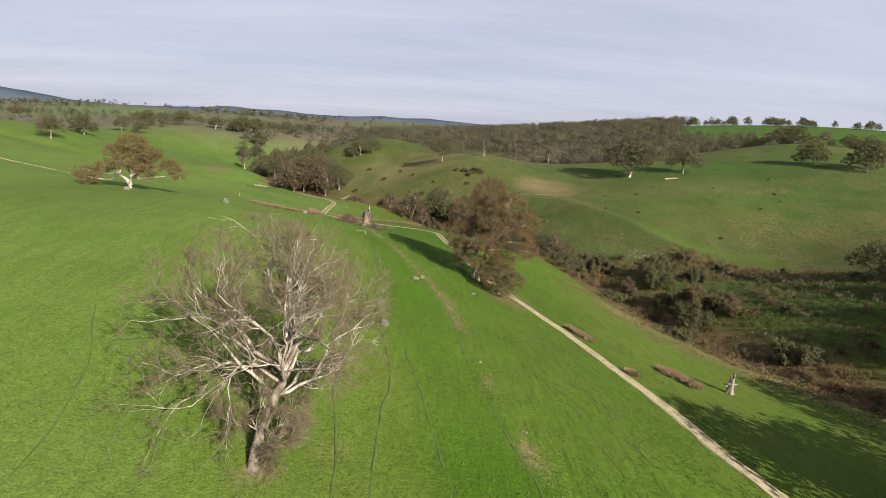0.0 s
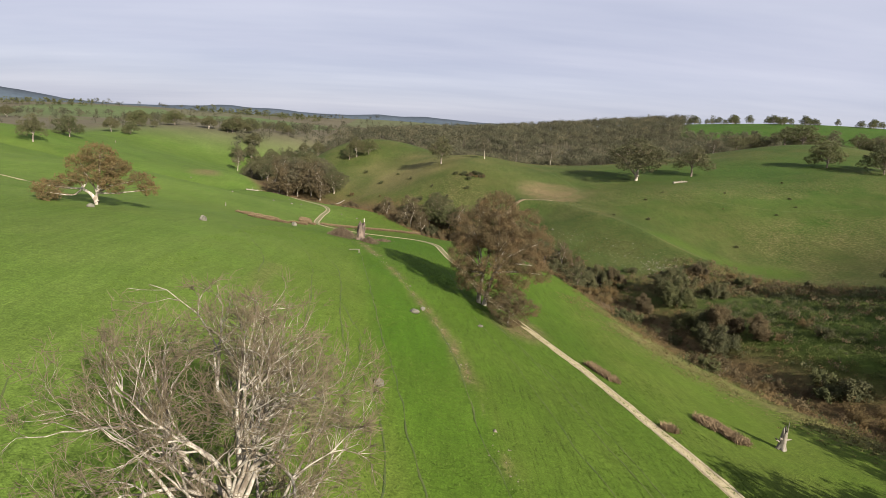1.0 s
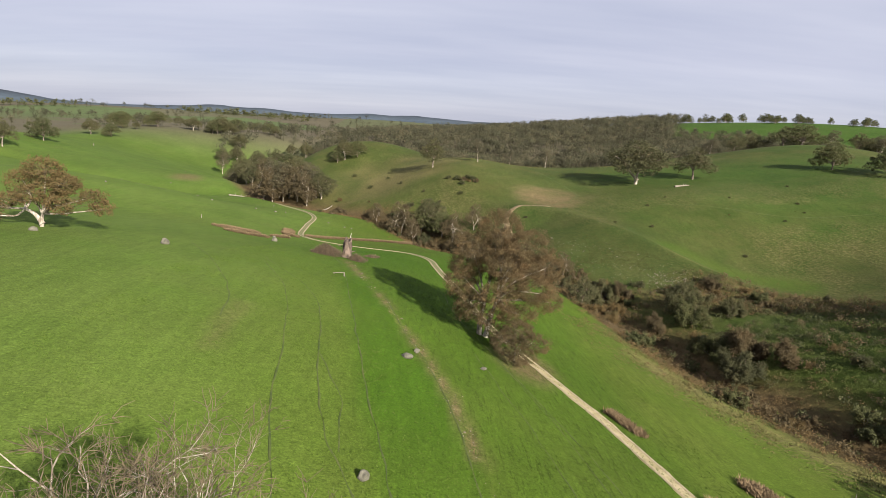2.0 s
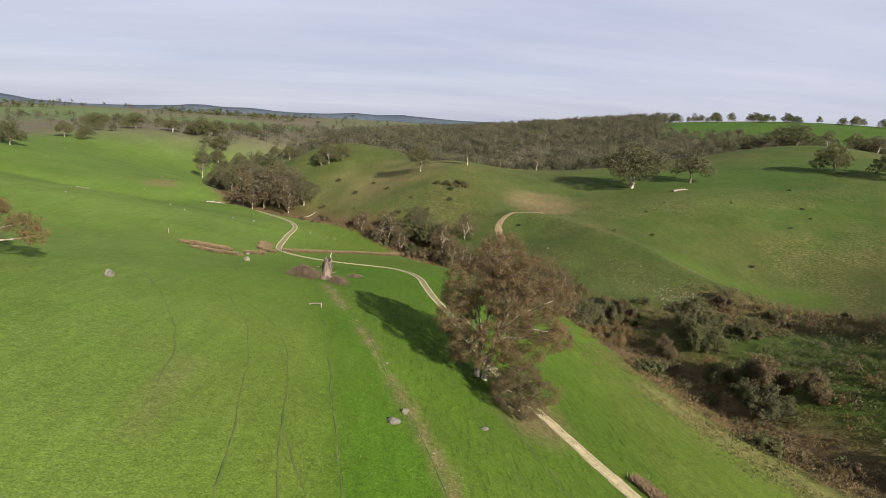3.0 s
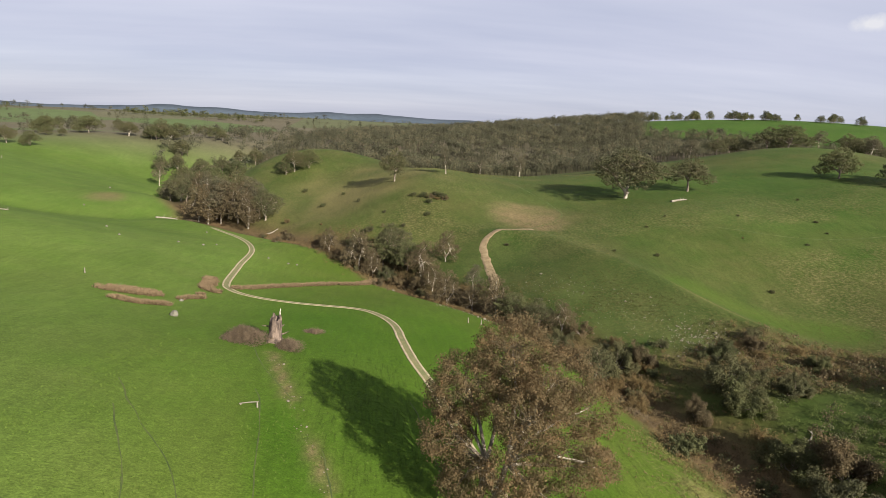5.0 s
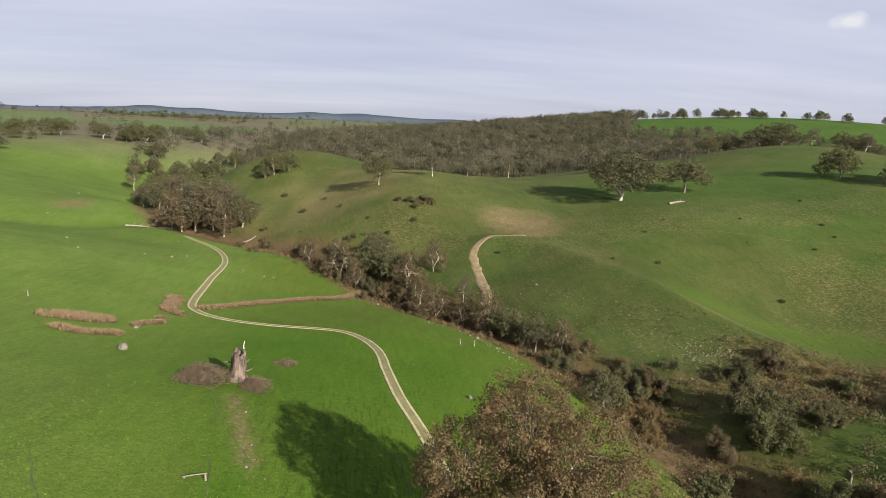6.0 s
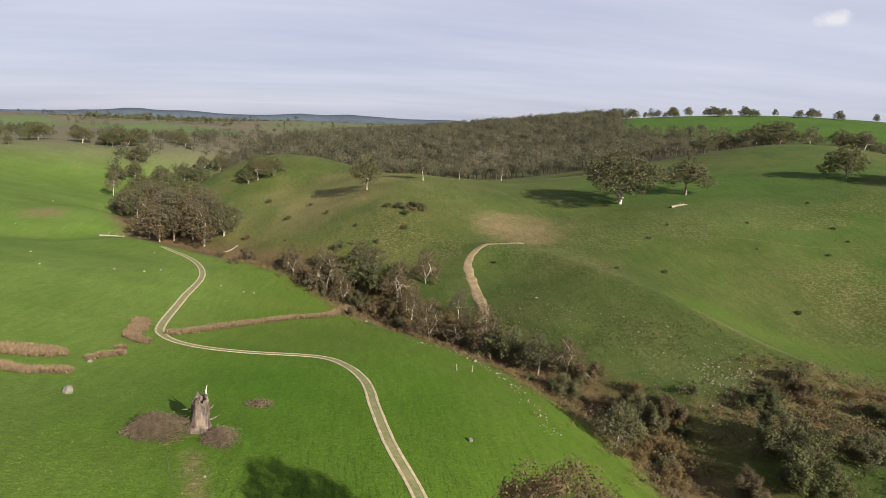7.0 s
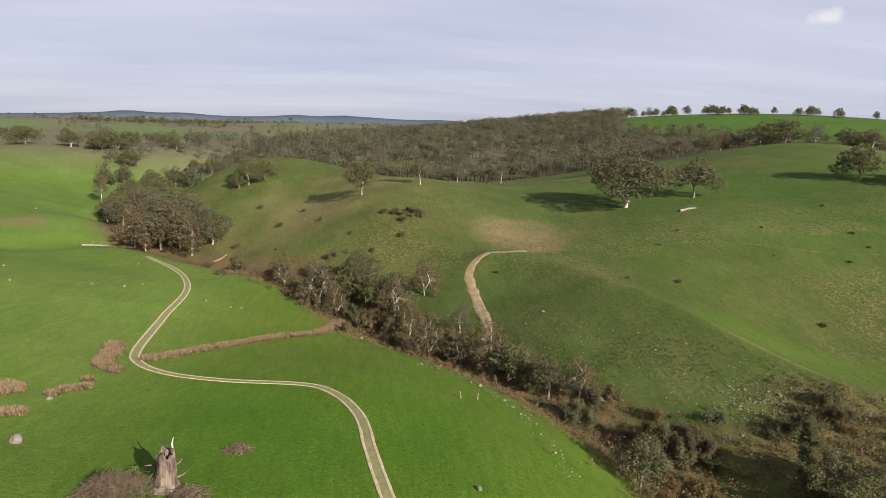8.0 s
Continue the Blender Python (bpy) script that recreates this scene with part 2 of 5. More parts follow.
# ---- the land ----
# rise and fall over the open country, on corners 65 m apart, and the smaller folds about the creek, 42 m apart
LAND = [
    (11.5, 14.5, 15.8, 13.4, 7.5, 2.3, 1.2, 1.1, 1.3, 1.8),
    (14.4, 17.3, 19.3, 17.7, 7.6, -0.3, 3.4, 4.8, 5.6, 6.6),
    (18, 18.9, 19.3, 15.2, 3.3, -3.6, 3.7, 7.9, 9.9, 11),
    (22.6, 18.7, 14.8, 5.5, -3.5, -7.3, -1.1, 11, 14.6, 14),
    (27.4, 15.8, 6, -3.5, -3.9, 1.7, 10.5, 20, 19.1, 14.4),
    (29.5, 11, -3, -4.4, 8.6, 12.2, 18.2, 27.4, 23.8, 13.9),
    (23.5, 5.7, -4, 7.2, 14.6, 12.2, 18.2, 37.6, 37.4, 17.1),
    (15.2, -2.7, -9, 14.4, 12.9, 3.4, 9.5, 21, 33.8, 24.5),
    (11.4, -14.3, -23.8, -0.3, 2.5, -6.9, 2.9, 9.3, 16.2, 23),
    (6, -7, -23.5, -10.2, -10.3, -17, -14.5, -0.8, 7.7, 18.1),
]
FOLDS = [
    (0.1, -0.6, 3.3, -0.4, -3.7, 1.1, 0, -0),
    (0.5, 1.6, 8.1, -3, -6.1, 4.7, 0.2, 0.1),
    (1.8, 2.2, 4.7, -3, -4, 8.3, 6, 0.2),
    (-1.6, -1, -0.9, 3.3, 0.3, -12.6, 1.1, 0.1),
    (6.9, 3, -5, 0.7, 3.2, -9.2, -4.4, 0.6),
    (4.5, -0.6, -2.2, -7.8, -4.2, 11.2, -0.4, 5.2),
    (-4.6, -6.1, -1.8, 11.8, -3.2, -1.5, -2.3, 1.3),
    (0.5, 1, -8, 13, -2.5, 1, -0.8, -1.7),
    (4.9, -3.8, -3.2, 5.7, -3, 0.7, -3.3, -3.3),
    (-23.7, 15.7, 15, -8.7, 2.1, -4.7, 2.1, -2.8),
]
CREEK = [(150, -40), (108, 32), (78, 80), (62, 108), (53, 133), (47, 157), (42, 178), (32, 201), (18, 225), (2, 247), (-18, 280), (-48, 312), (-88, 346), (-118, 400), (-140, 470), (-150, 560), (-120, 700)]


ERODED = [(-17.5, 149), (-14, 137.4), (-10.7, 126.5), (-7.3, 117.5), (-4.6, 107.5), (-2.1, 99.8), (-0.1, 93), (1.6, 87), (2.9, 80), (4.1, 72), (5.6, 62), (6.8, 53), (8.3, 45.8), (9.7, 39), (11, 30)]
MAIN_PAD = [(-16.5, 133), (-15.2, 129), (-12.5, 114), (-10.3, 101.5), (-8.6, 92.5), (-6.4, 79.7), (-4.5, 70.8), (-3.3, 65.6), (-2.4, 60.2), (-1.2, 53), (-0.5, 50.5), (1.1, 42.4), (2.1, 37.2), (3, 30)]
PADS = [
    MAIN_PAD,
    [(-29.4, 128), (-23.9, 118.7), (-19.4, 112.8), (-16.2, 106.4), (-14.4, 99.5), (-12.8, 90.5), (-11.7, 84.7), (-10.6, 77.5), (-8.8, 70.1), (-7.2, 66.7), (-5.6, 62.9), (-4.6, 59.2), (-3.8, 56), (-3.3, 49.8), (-3.5, 43.9), (-3.3, 39.9), (-3, 32)],
    [(-12.2, 86.3), (-10.3, 81), (-8.7, 77.8), (-7.9, 73.2), (-7.1, 67.3)],
    [(-27, 121), (-23, 112.5), (-20, 105), (-17.6, 95.5), (-16.2, 88.6), (-14.7, 78.8), (-13, 69.8), (-11.1, 62.5), (-9.5, 55), (-8.3, 50.5), (-6.9, 43.2), (-5.8, 37.7), (-5.2, 30)],
    [(-39.7, 124.2), (-35, 116.9), (-30, 108.4), (-26.4, 100.8), (-24, 94), (-23, 88)],
    [(-7.4, 121), (-4.2, 105.5), (-0.1, 91.3), (1.5, 83.4), (2.6, 75.8), (3.3, 69.5), (4.2, 62), (5.6, 53), (7.2, 45), (8.6, 38), (10, 29)],
    [(-20, 150), (-17, 141), (-14.5, 136), (-11.5, 131)],
    [(2, 140), (5, 120), (11, 100), (16, 80), (20, 58)],
    [(9, 106), (13, 90), (17, 68), (20, 47)],
    [(6, 104), (9, 90), (12, 74), (15, 55), (17, 40)],
    [(-30.6, 53.5), (-26.7, 45.6), (-24.0, 38.0), (-23.1, 33.1), (-23, 26)],
]
SIDE_GULLY = [(-92, 344), (-110, 324), (-135, 312), (-175, 306), (-230, 296)]
SPUR = [(36, 263), (41.5, 261), (49.7, 252.5), (57.5, 234), (66.6, 217.5), (72.8, 204.5), (78.2, 194), (81.6, 186.5)]


def spline(u):
    u = np.abs(u)
    return np.where(u < 1, 2 / 3 - u * u + u**3 / 2, np.where(u < 2, (2 - u) ** 3 / 6, 0))


def lattice(x, y, grid, x0, y0, step):
    z = 0
    for j, row in enumerate(grid):
        by = spline((y - y0) / step - j)
        z = z + by * sum(h * spline((x - x0) / step - i) for i, h in enumerate(row))
    return z


def smooth(v):
    v = np.clip(v, 0, 1)
    return v * v * (3 - 2 * v)


def off_line(x, y, line):
    """The distance from a line of points."""
    best = np.full(np.shape(x), 1e9)
    for (a, b), (c, d) in zip(line, line[1:]):
        t = np.clip(((x - a) * (c - a) + (y - b) * (d - b)) / ((c - a) ** 2 + (d - b) ** 2), 0, 1)
        best = np.minimum(best, np.hypot(x - a - t * (c - a), y - b - t * (d - b)))
    return best


def wave(x, y, size, seed=0):
    """Smooth value noise in 0..1 with features of that size."""
    u, v = np.asarray(x) / size + 17.3 * seed, np.asarray(y) / size - 9.1 * seed
    i, j = np.floor(u), np.floor(v)
    f, g = smooth(u - i), smooth(v - j)

    def h(a, b):
        q = np.sin(a * 127.1 + b * 311.7 + seed * 74.7) * 43758.5453
        return q - np.floor(q)

    return (h(i, j) * (1 - f) + h(i + 1, j) * f) * (1 - g) + (h(i, j + 1) * (1 - f) + h(i + 1, j + 1) * f) * g


def hill(x, y, cx, cy, sx, sy, h):
    return h * np.exp(-(((x - cx) / sx) ** 2) - ((y - cy) / sy) ** 2)


def ground(x, y):
    x, y = np.asarray(x, float), np.asarray(y, float)
    z = 28 + 8 * smooth((y - 420) / 350) + hill(x, y, 330, 930, 300, 230, 27) + hill(x, y, 760, 800, 330, 260, 33) + hill(x, y, 500, 830, 260, 150, 14) + hill(x, y, -260, 640, 150, 90, 9) + hill(x, y, -60, 1480, 260, 170, 26) + hill(x, y, -520, 1350, 330, 200, 16)
    d = off_line(x, y, CREEK)
    z = z - 4 * np.exp(-((d / 9) ** 2)) - 3 * np.exp(-((d / 26) ** 2))
    e = off_line(x, y, SIDE_GULLY)
    z = z - 1.7 * np.exp(-((e / 9) ** 2)) - 1.5 * np.exp(-((e / 26) ** 2))
    z = z + 7 * np.exp(-np.sqrt(off_line(x, y, SPUR) ** 2 + 4) / 15)
    z = z + lattice(x, y, LAND, -260, 0, 65) + lattice(x, y, FOLDS, -112, 48, 42)
    away = smooth((np.hypot(x, y) - 750) / 700)
    z = z + away * (22 * (wave(x, y, 420, 3) - 0.5) + 8 * (wave(x, y, 160, 5) - 0.5))
    return z


def height(x, y):
    return float(ground(x, y))


def mesh_of(name, verts, faces, material, smoothly=False):
    """A mesh from arrays: verts (n, 3), faces (m, k)."""
    verts, faces = np.asarray(verts, float), np.asarray(faces, int)
    me = bpy.data.meshes.new(name)
    k = faces.shape[1]
    me.vertices.add(len(verts))
    me.vertices.foreach_set("co", verts.ravel())
    me.loops.add(faces.size)
    me.loops.foreach_set("vertex_index", faces.ravel())
    me.polygons.add(len(faces))
    me.polygons.foreach_set("loop_start", np.arange(0, faces.size, k))
    me.polygons.foreach_set("loop_total", np.full(len(faces), k))
    if smoothly:
        me.polygons.foreach_set("use_smooth", np.ones(len(faces), bool))
    me.update(calc_edges=True)
    me.validate()
    me.materials.append(material)
    return me


def axis(fine_from, fine_to, step, reach_low, reach_high, growth=1.04):
    mid = list(np.arange(fine_from, fine_to + 0.1, step))
    for end, sign in ((reach_low, -1), (reach_high, 1)):
        s, edge = step, mid[0] if sign < 0 else mid[-1]
        while edge * sign < end * sign:
            s *= growth
            edge += s * sign
            mid.insert(0, edge) if sign < 0 else mid.append(edge)
    return np.array(mid)


def grid_mesh(name, xs, ys, z, material):
    X, Y = np.meshgrid(xs, ys)
    n = len(xs)
    i = (np.arange(len(ys) - 1)[:, None] * n + np.arange(n - 1)[None]).ravel()
    return X, Y, mesh_of(name, np.stack([X, Y, z(X, Y)], -1).reshape(-1, 3), np.stack([i, i + 1, i + n + 1, i + n], -1), material, True)


def right_of_creek(x, y):
    """Positive on the far, right-hand side of the creek."""
    line = np.array(CREEK, float)
    cx = np.interp(y, line[:, 1], line[:, 0])
    return x - cx


def bracken_flat(x, y):
    """1 on the brown scrubby flat where the side gully meets the creek."""
    return smooth(1.6 - np.hypot((x - 84) / 26, (y - 172.5 + 0.14 * (x - 84)) / 12) - 0.5 * (wave(x, y, 11, 14) - 0.5)) * (1 - smooth(1.4 - np.hypot((x - 63) / 9, (y - 188) / 8)))


def fern_slope(x, y):
    """1 on the shaded ferny slope above the creek."""
    return smooth(1.5 - np.hypot((x - 88) / 24, (y - 130) / 32) - 0.4 * (wave(x, y, 14, 15) - 0.5)) * smooth((off_line(x, y, CREEK) - 5) / 6)


def spur_face(x, y):
    """1 on the steep rough face between the creek and the spur's crest."""
    line = np.array(SPUR[::-1], float)
    left = np.interp(y, line[:, 1], line[:, 0]) - x + 5 * (wave(x, y, 12, 19) - 0.5)
    return smooth((left + 2.5) / 6) * smooth((right_of_creek(x, y) - 4) / 5) * smooth((266 - y) / 6) * smooth((y - 176) / 8)


def in_forest(x, y):
    """1 under the woodland on the long hill."""
    lower = 512 + 0.12 * np.abs(x - 90) + 60 * smooth((40 - x) / 150) + 14 * (wave(x, y, 40, 2) - 0.5)
    inside = smooth((y - lower) / 12) * smooth((x + 150 - 0.25 * (y - 520)) / 15) * smooth((1040 - y) / 30)
    open_top = smooth((np.degrees(np.arctan2(x, y - 99)) - 23.0) / 1.5) * smooth((np.hypot(x, y - 99) - 700) / 25)
    return inside * (1 - open_top) * smooth((560 - x) / 40)


def make_ground():
    X, Y, me = grid_mesh("ground", axis(-90, 130, 1.2, -4850, 4850), axis(24, 300, 1.2, -4850, 4850), ground, PASTURE)
    d, side = off_line(X, Y, CREEK), right_of_creek(X, Y)
    w = lambda s, k: wave(X, Y, s, k)
    r = np.hypot(X, Y)
    rag = 0.5 * w(9, 1) + 0.3 * w(4, 2) + 0.2 * w(2.5, 4)
    near_side = smooth(-side / 8)
    strip_x = np.interp(Y, [p[1] for p in ERODED[::-1]], [p[0] for p in ERODED[::-1]])
    pad_x = np.interp(Y, [p[1] for p in MAIN_PAD[::-1]], [p[0] for p in MAIN_PAD[::-1]])
    band = smooth((X - pad_x + 3) / 4) * smooth((strip_x - X + 1) / 1.5) + 0.55 * smooth((X - strip_x) / 2) * smooth((30 - X) / 6)
    lush = near_side * band * smooth((150 - Y) / 30) + near_side * np.exp(-(((X + 8) / 34) ** 2) - (((Y - 168) / 34) ** 2))
    lined = near_side * smooth((X - strip_x + 1) / 3) * smooth((40 - X) / 8) * smooth((165 - Y) / 20) + 0.45 * near_side * band * smooth((X + 12) / 6)
    lush = lush * (0.55 + 0.6 * w(14, 7))
    rough = smooth(side / 14) * (0.35 + 0.65 * w(30, 8)) * smooth((700 - Y) / 200)
    meadow = smooth(side / 20) * smooth((520 - Y) / 60)
    wedge = smooth(1.35 - off_line(X, Y, [(78, 215), (88, 203), (97, 197), (106, 194)]) / 9) * (1 - spur_face(X, Y))
    meadow = np.maximum(meadow * (1 - 0.5 * wedge), 1.0 * smooth((hill(X, Y, 330, 930, 300, 230, 1) + hill(X, Y, 760, 800, 330, 260, 1) - 0.2) * 4))
    # left valley darkened in colour to offset the sun on its slope
    meadow = np.maximum(meadow, 0.3 * smooth((Y - 250) / 40) * smooth((-X - 60) / 30) * near_side)
    rough = rough * (1 - 0.6 * wedge) * (1 - 0.85 * np.exp(-(((X - 160) / 90) ** 2) - (((Y - 300) / 60) ** 2)))
    dry = np.exp(-(((d - 13) / 5.5) ** 2)) * near_side * smooth((150 - Y) / 25) * (0.45 + 0.5 * rag) + 0.36 * smooth(side / 40) * smooth((w(22, 11) - 0.5) * 3) * smooth((280 - Y) / 40) * smooth((X - 70) / 30)
    thicket = smooth(1.25 - d / (7.5 + 5 * w(18, 12))) * smooth((430 - Y) / 60)
    thicket = np.maximum(thicket, bracken_flat(X, Y) * (0.6 + 0.4 * w(8, 3)))
    soil = smooth(2.2 - np.hypot((X - 51) / 14, (Y - 284) / 17) * 1.3 - 0.7 * rag) * (0.45 + 0.5 * w(3.5, 91)) * smooth((Y - 264) / 4)
    soil = np.maximum(soil, 0.85 * smooth(1.7 - off_line(X, Y, SIDE_GULLY[:3]) / 3 - 1.3 * rag) * smooth((w(24, 25) - 0.3) * 4))
    soil = np.maximum(soil, 0.7 * smooth(1.6 - np.hypot((X + 128) / 9, (Y - 350) / 14) - 0.8 * rag))
    soil = np.maximum(soil, 0.5 * smooth(1.6 - np.hypot((X + 42) / 12, (Y - 316) / 4) - 0.8 * rag))
    soil = np.maximum(soil, 0.85 * smooth(1.7 - np.hypot((X - 13.6) / 4.6, (Y - 107) / 7.5) - 0.8 * rag))
    soil = np.maximum(soil, 0.9 * smooth(1.5 - np.hypot((X + 10.5) / 1.5, (Y - 34.6) / 1.2) - 0.6 * rag))
    soil = np.maximum(soil, 0.45 * smooth(1.5 - np.hypot((X + 6.5) / 2.4, (Y - 38.5) / 3) - 1.0 * rag))
    soil = np.maximum(soil, 0.35 * smooth(1.4 - off_line(X, Y, [(-22.3, 94), (-22, 89), (-21.4, 80)]) / 2.2 - 1.0 * rag))
    fields = smooth((r - 560) / 140) * smooth((Y - 100) / 200) * (1 - smooth((hill(X, Y, 330, 930, 300, 230, 1) + hill(X, Y, 760, 800, 330, 260, 1) - 0.2) * 4))
    # paling leftwards: haze and grazing light put into the turf's colour
    short = near_side * smooth((-X + 4 - 0.12 * (Y - 60)) / 34) * (0.8 + 0.35 * w(40, 16)) * (1 - np.clip(lush, 0, 1))
    litter = in_forest(X, Y) * 0.9
    coarse = spur_face(X, Y) * (0.7 + 0.3 * w(10, 18))
    crest = np.exp(-(((off_line(X, Y, SPUR) - 2) / 3.0) ** 2)) * (1 - coarse) * smooth((225 - Y) / 8)
    lush = np.maximum(lush, 0.3 * wedge)
    strip = off_line(X, Y, ERODED)
    dry = dry + 0.6 * np.exp(-((strip / 1.15) ** 2)) * (0.3 + 0.9 * w(3, 33))
    soil = np.maximum(soil, 0.75 * np.exp(-(((strip) / 0.8) ** 2)) * smooth((w(6, 34) - 0.45) * 4))
    dome = smooth(side / 12) * np.exp(-(((X + 14) / 58) ** 2) - (((Y - 345) / 68) ** 2))
    dry = dry + 0.5 * crest + dome * (0.46 + 0.34 * w(13, 27))
    tufts = dome * 0.75 * smooth((w(15, 51) - 0.2) * 2.5) + smooth((side - 8) / 10) * smooth((330 - Y) / 70) * smooth((Y - 165) / 15) * smooth((w(24, 52) + 0.35 * w(8, 53) - 0.50) * 3) * (1 - wedge) * (0.6 - 0.4 * coarse)
    tufts = np.maximum(tufts, 0.8 * np.exp(-(((d - 14.5) / 5.5) ** 2)) * near_side * smooth((150 - Y) / 25))
    for name, a in (("lined", lined), ("tufts", tufts), ("meadow", meadow), ("coarse", coarse), ("short", short), ("litter", litter), ("lush", lush), ("rough", rough), ("dry", dry), ("thicket", thicket), ("soil", soil), ("fields", fields)):
        me.attributes.new(name, "FLOAT", "POINT").data.foreach_set("value", np.clip(a, 0, 1).ravel().astype(np.float32))
    return tagged(new("ground", me), "rolling green pasture cut by a wooded creek", "ground", kind="structure")


make_ground()


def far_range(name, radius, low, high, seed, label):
    """A wooded range on the skyline, its haze painted in as blue-grey."""
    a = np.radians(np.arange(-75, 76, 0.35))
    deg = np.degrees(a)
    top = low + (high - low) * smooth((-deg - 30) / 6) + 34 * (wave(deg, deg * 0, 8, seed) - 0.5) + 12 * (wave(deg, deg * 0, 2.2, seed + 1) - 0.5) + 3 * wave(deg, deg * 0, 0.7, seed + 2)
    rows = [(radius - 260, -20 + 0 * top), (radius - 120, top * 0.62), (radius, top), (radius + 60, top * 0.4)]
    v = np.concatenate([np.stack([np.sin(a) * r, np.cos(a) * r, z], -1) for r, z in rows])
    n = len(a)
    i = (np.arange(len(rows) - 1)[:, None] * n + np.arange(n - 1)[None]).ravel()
    me = mesh_of(name, v, np.stack([i, i + 1, i + n + 1, i + n], -1), HAZE_BLUE_RANGE, True)
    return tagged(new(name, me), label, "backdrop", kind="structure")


far_range("backdrop", 4600, 72, 112, 21, "wooded range on the far skyline, coloured blue for haze")


def ribbon(name, line, width, material, lift, label, category, edge=0.15, step=1.0, crown=0.0, kind="structure", rag=0.25, wander=0.0):
    """A strip laid over the land along a smooth line, with ragged edges that sink into the turf."""
    pts = curve_points(line, step)
    if wander:
        k = np.arange(len(pts)) * step
        pts = pts + wander * np.stack([wave(k, 0 * k + line[0][0], 7, 41) + 0.6 * wave(k, 0 * k + line[0][1], 2.6, 42) - 0.8, 0 * k], -1)
    t = np.gradient(pts, axis=0)
    t /= np.linalg.norm(t, axis=1)[:, None]
    side = np.stack([t[:, 1], -t[:, 0]], -1)
    s = np.arange(len(pts)) * step
    v = []
    across = (-1, -0.8, -0.35, 0, 0.35, 0.8, 1)
    for k, f in enumerate(across):
        jig = rag * width * (wave(s, s * 0 + k * 7.7, 1.7, k + 31) - 0.5) if abs(f) > 0.5 else 0 * s
        p = pts + side * (f * width / 2 + jig)[:, None]
        z = ground(p[:, 0], p[:, 1]) + (lift + crown * (1 - f * f) if abs(f) < 1 else -edge)
        v.append(np.concatenate([p, z[:, None]], 1))
    v = np.stack(v, 1).reshape(-1, 3)
    n, k = len(pts), len(across)
    i = (np.arange(n - 1)[:, None] * k + np.arange(k - 1)[None]).ravel()
    me = mesh_of(name, v, np.stack([i, i + 1, i + k + 1, i + k], -1), material, True)
    return tagged(new(name, me), label, category, kind=kind)


def curve_points(line, step):
    """Points at even steps along a smooth curve through the given ones."""
    p = np.array(line, float)
    p = np.vstack([2 * p[0] - p[1], p, 2 * p[-1] - p[-2]])
    out = []
    for a, b, c, d in zip(p, p[1:], p[2:], p[3:]):
        n = max(2, int(np.linalg.norm(c - b) / step * 2))
        u = np.linspace(0, 1, n, endpoint=False)[:, None]
        out.append(0.5 * (2 * b + (c - a) * u + (2 * a - 5 * b + 4 * c - d) * u**2 + (3 * b - a - 3 * c + d) * u**3))
    out = np.vstack(out + [p[-2:-1]])
    s = np.concatenate([[0], np.cumsum(np.linalg.norm(np.diff(out, axis=0), axis=1))])
    q = np.arange(0, s[-1], step)
    return np.stack([np.interp(q, s, out[:, 0]), np.interp(q, s, out[:, 1])], -1)


def beside(line, off):
    """The line moved sideways."""
    p = curve_points(line, 2.0)
    t = np.gradient(p, axis=0)
    t /= np.linalg.norm(t, axis=1)[:, None]
    return [tuple(v) for v in p + off * np.stack([t[:, 1], -t[:, 0]], -1)]


TRACK = [(52, -120), (43, -60), (38, -18), (34, 18), (30.5, 47), (29, 54), (27.6, 65), (24.7, 78), (21.2, 92), (17, 103.5), (12, 116), (8.6, 130), (5.7, 146), (3.1, 157), (1.4, 168), (0.1, 178.5), (-3.4, 187.6), (-8.6, 192.5), (-20.8, 193.5), (-30, 195.5), (-36, 200), (-39, 208), (-42, 233), (-45, 262), (-56, 291), (-73, 317)]
ribbon("track", [p for p in TRACK if p[1] > 108], 1.8, TRACK_GRASS, 0.03, "strip of worn grass between the wheel ruts", "track", rag=0.12)
ribbon("track", [p for p in TRACK if p[1] < 104] + [(14.9, 109)], 2.3, EARTH_PALE, 0.03, "worn pale gravel farm track across the pasture", "track", rag=0.2)
for off in (-0.68, 0.68):
    for piece in ([p for p in TRACK if p[1] < 104] + [(14.9, 109), (13.2, 113)], [p for p in TRACK if p[1] > 114]):
        ribbon("track", beside(piece, off), 0.48, GRAVEL, 0.06, "pale gravel wheel rut of a farm track", "track", rag=0.16)
ribbon("track", [(48, 268), (42, 266.5), (35, 264.5), (29.5, 258.5), (29.4, 243), (28.8, 229), (25, 219)], 3.0, EARTH, 0.05, "bare earth track climbing from the creek", "track")
# an eroded stony strip and the narrow pads that stock have trodden
for line in PADS:
    ribbon("trail", line, 0.16, PAD, 0.012, "narrow trodden stock trail through the grass", "trail", rag=0.9, edge=0.05, wander=0.5)
for line in ([(36, 262), (52, 274), (64, 290), (60, 318), (54, 347)], [(70, 262), (100, 256), (130, 244), (160, 238)]):
    ribbon("trail", line, 0.35, PAD, 0.012, "faint trodden trail across the far paddock", "trail", rag=0.9, edge=0.05, wander=0.9)
ribbon("trail", [(-150, 190), (-121, 172), (-106, 164), (-94, 156), (-84, 150)], 1.1, EARTH_PALE, 0.02, "pale worn strip across the upper slope", "trail", rag=0.9)


# ---- trees ----
def turned(v, angle, rng):
    """v bent by that angle to a random side."""
    a = np.cross(v, rng.normal(size=3))
    a /= np.linalg.norm(a) + 1e-9
    return v * math.cos(angle) + np.cross(a, v) * math.sin(angle)


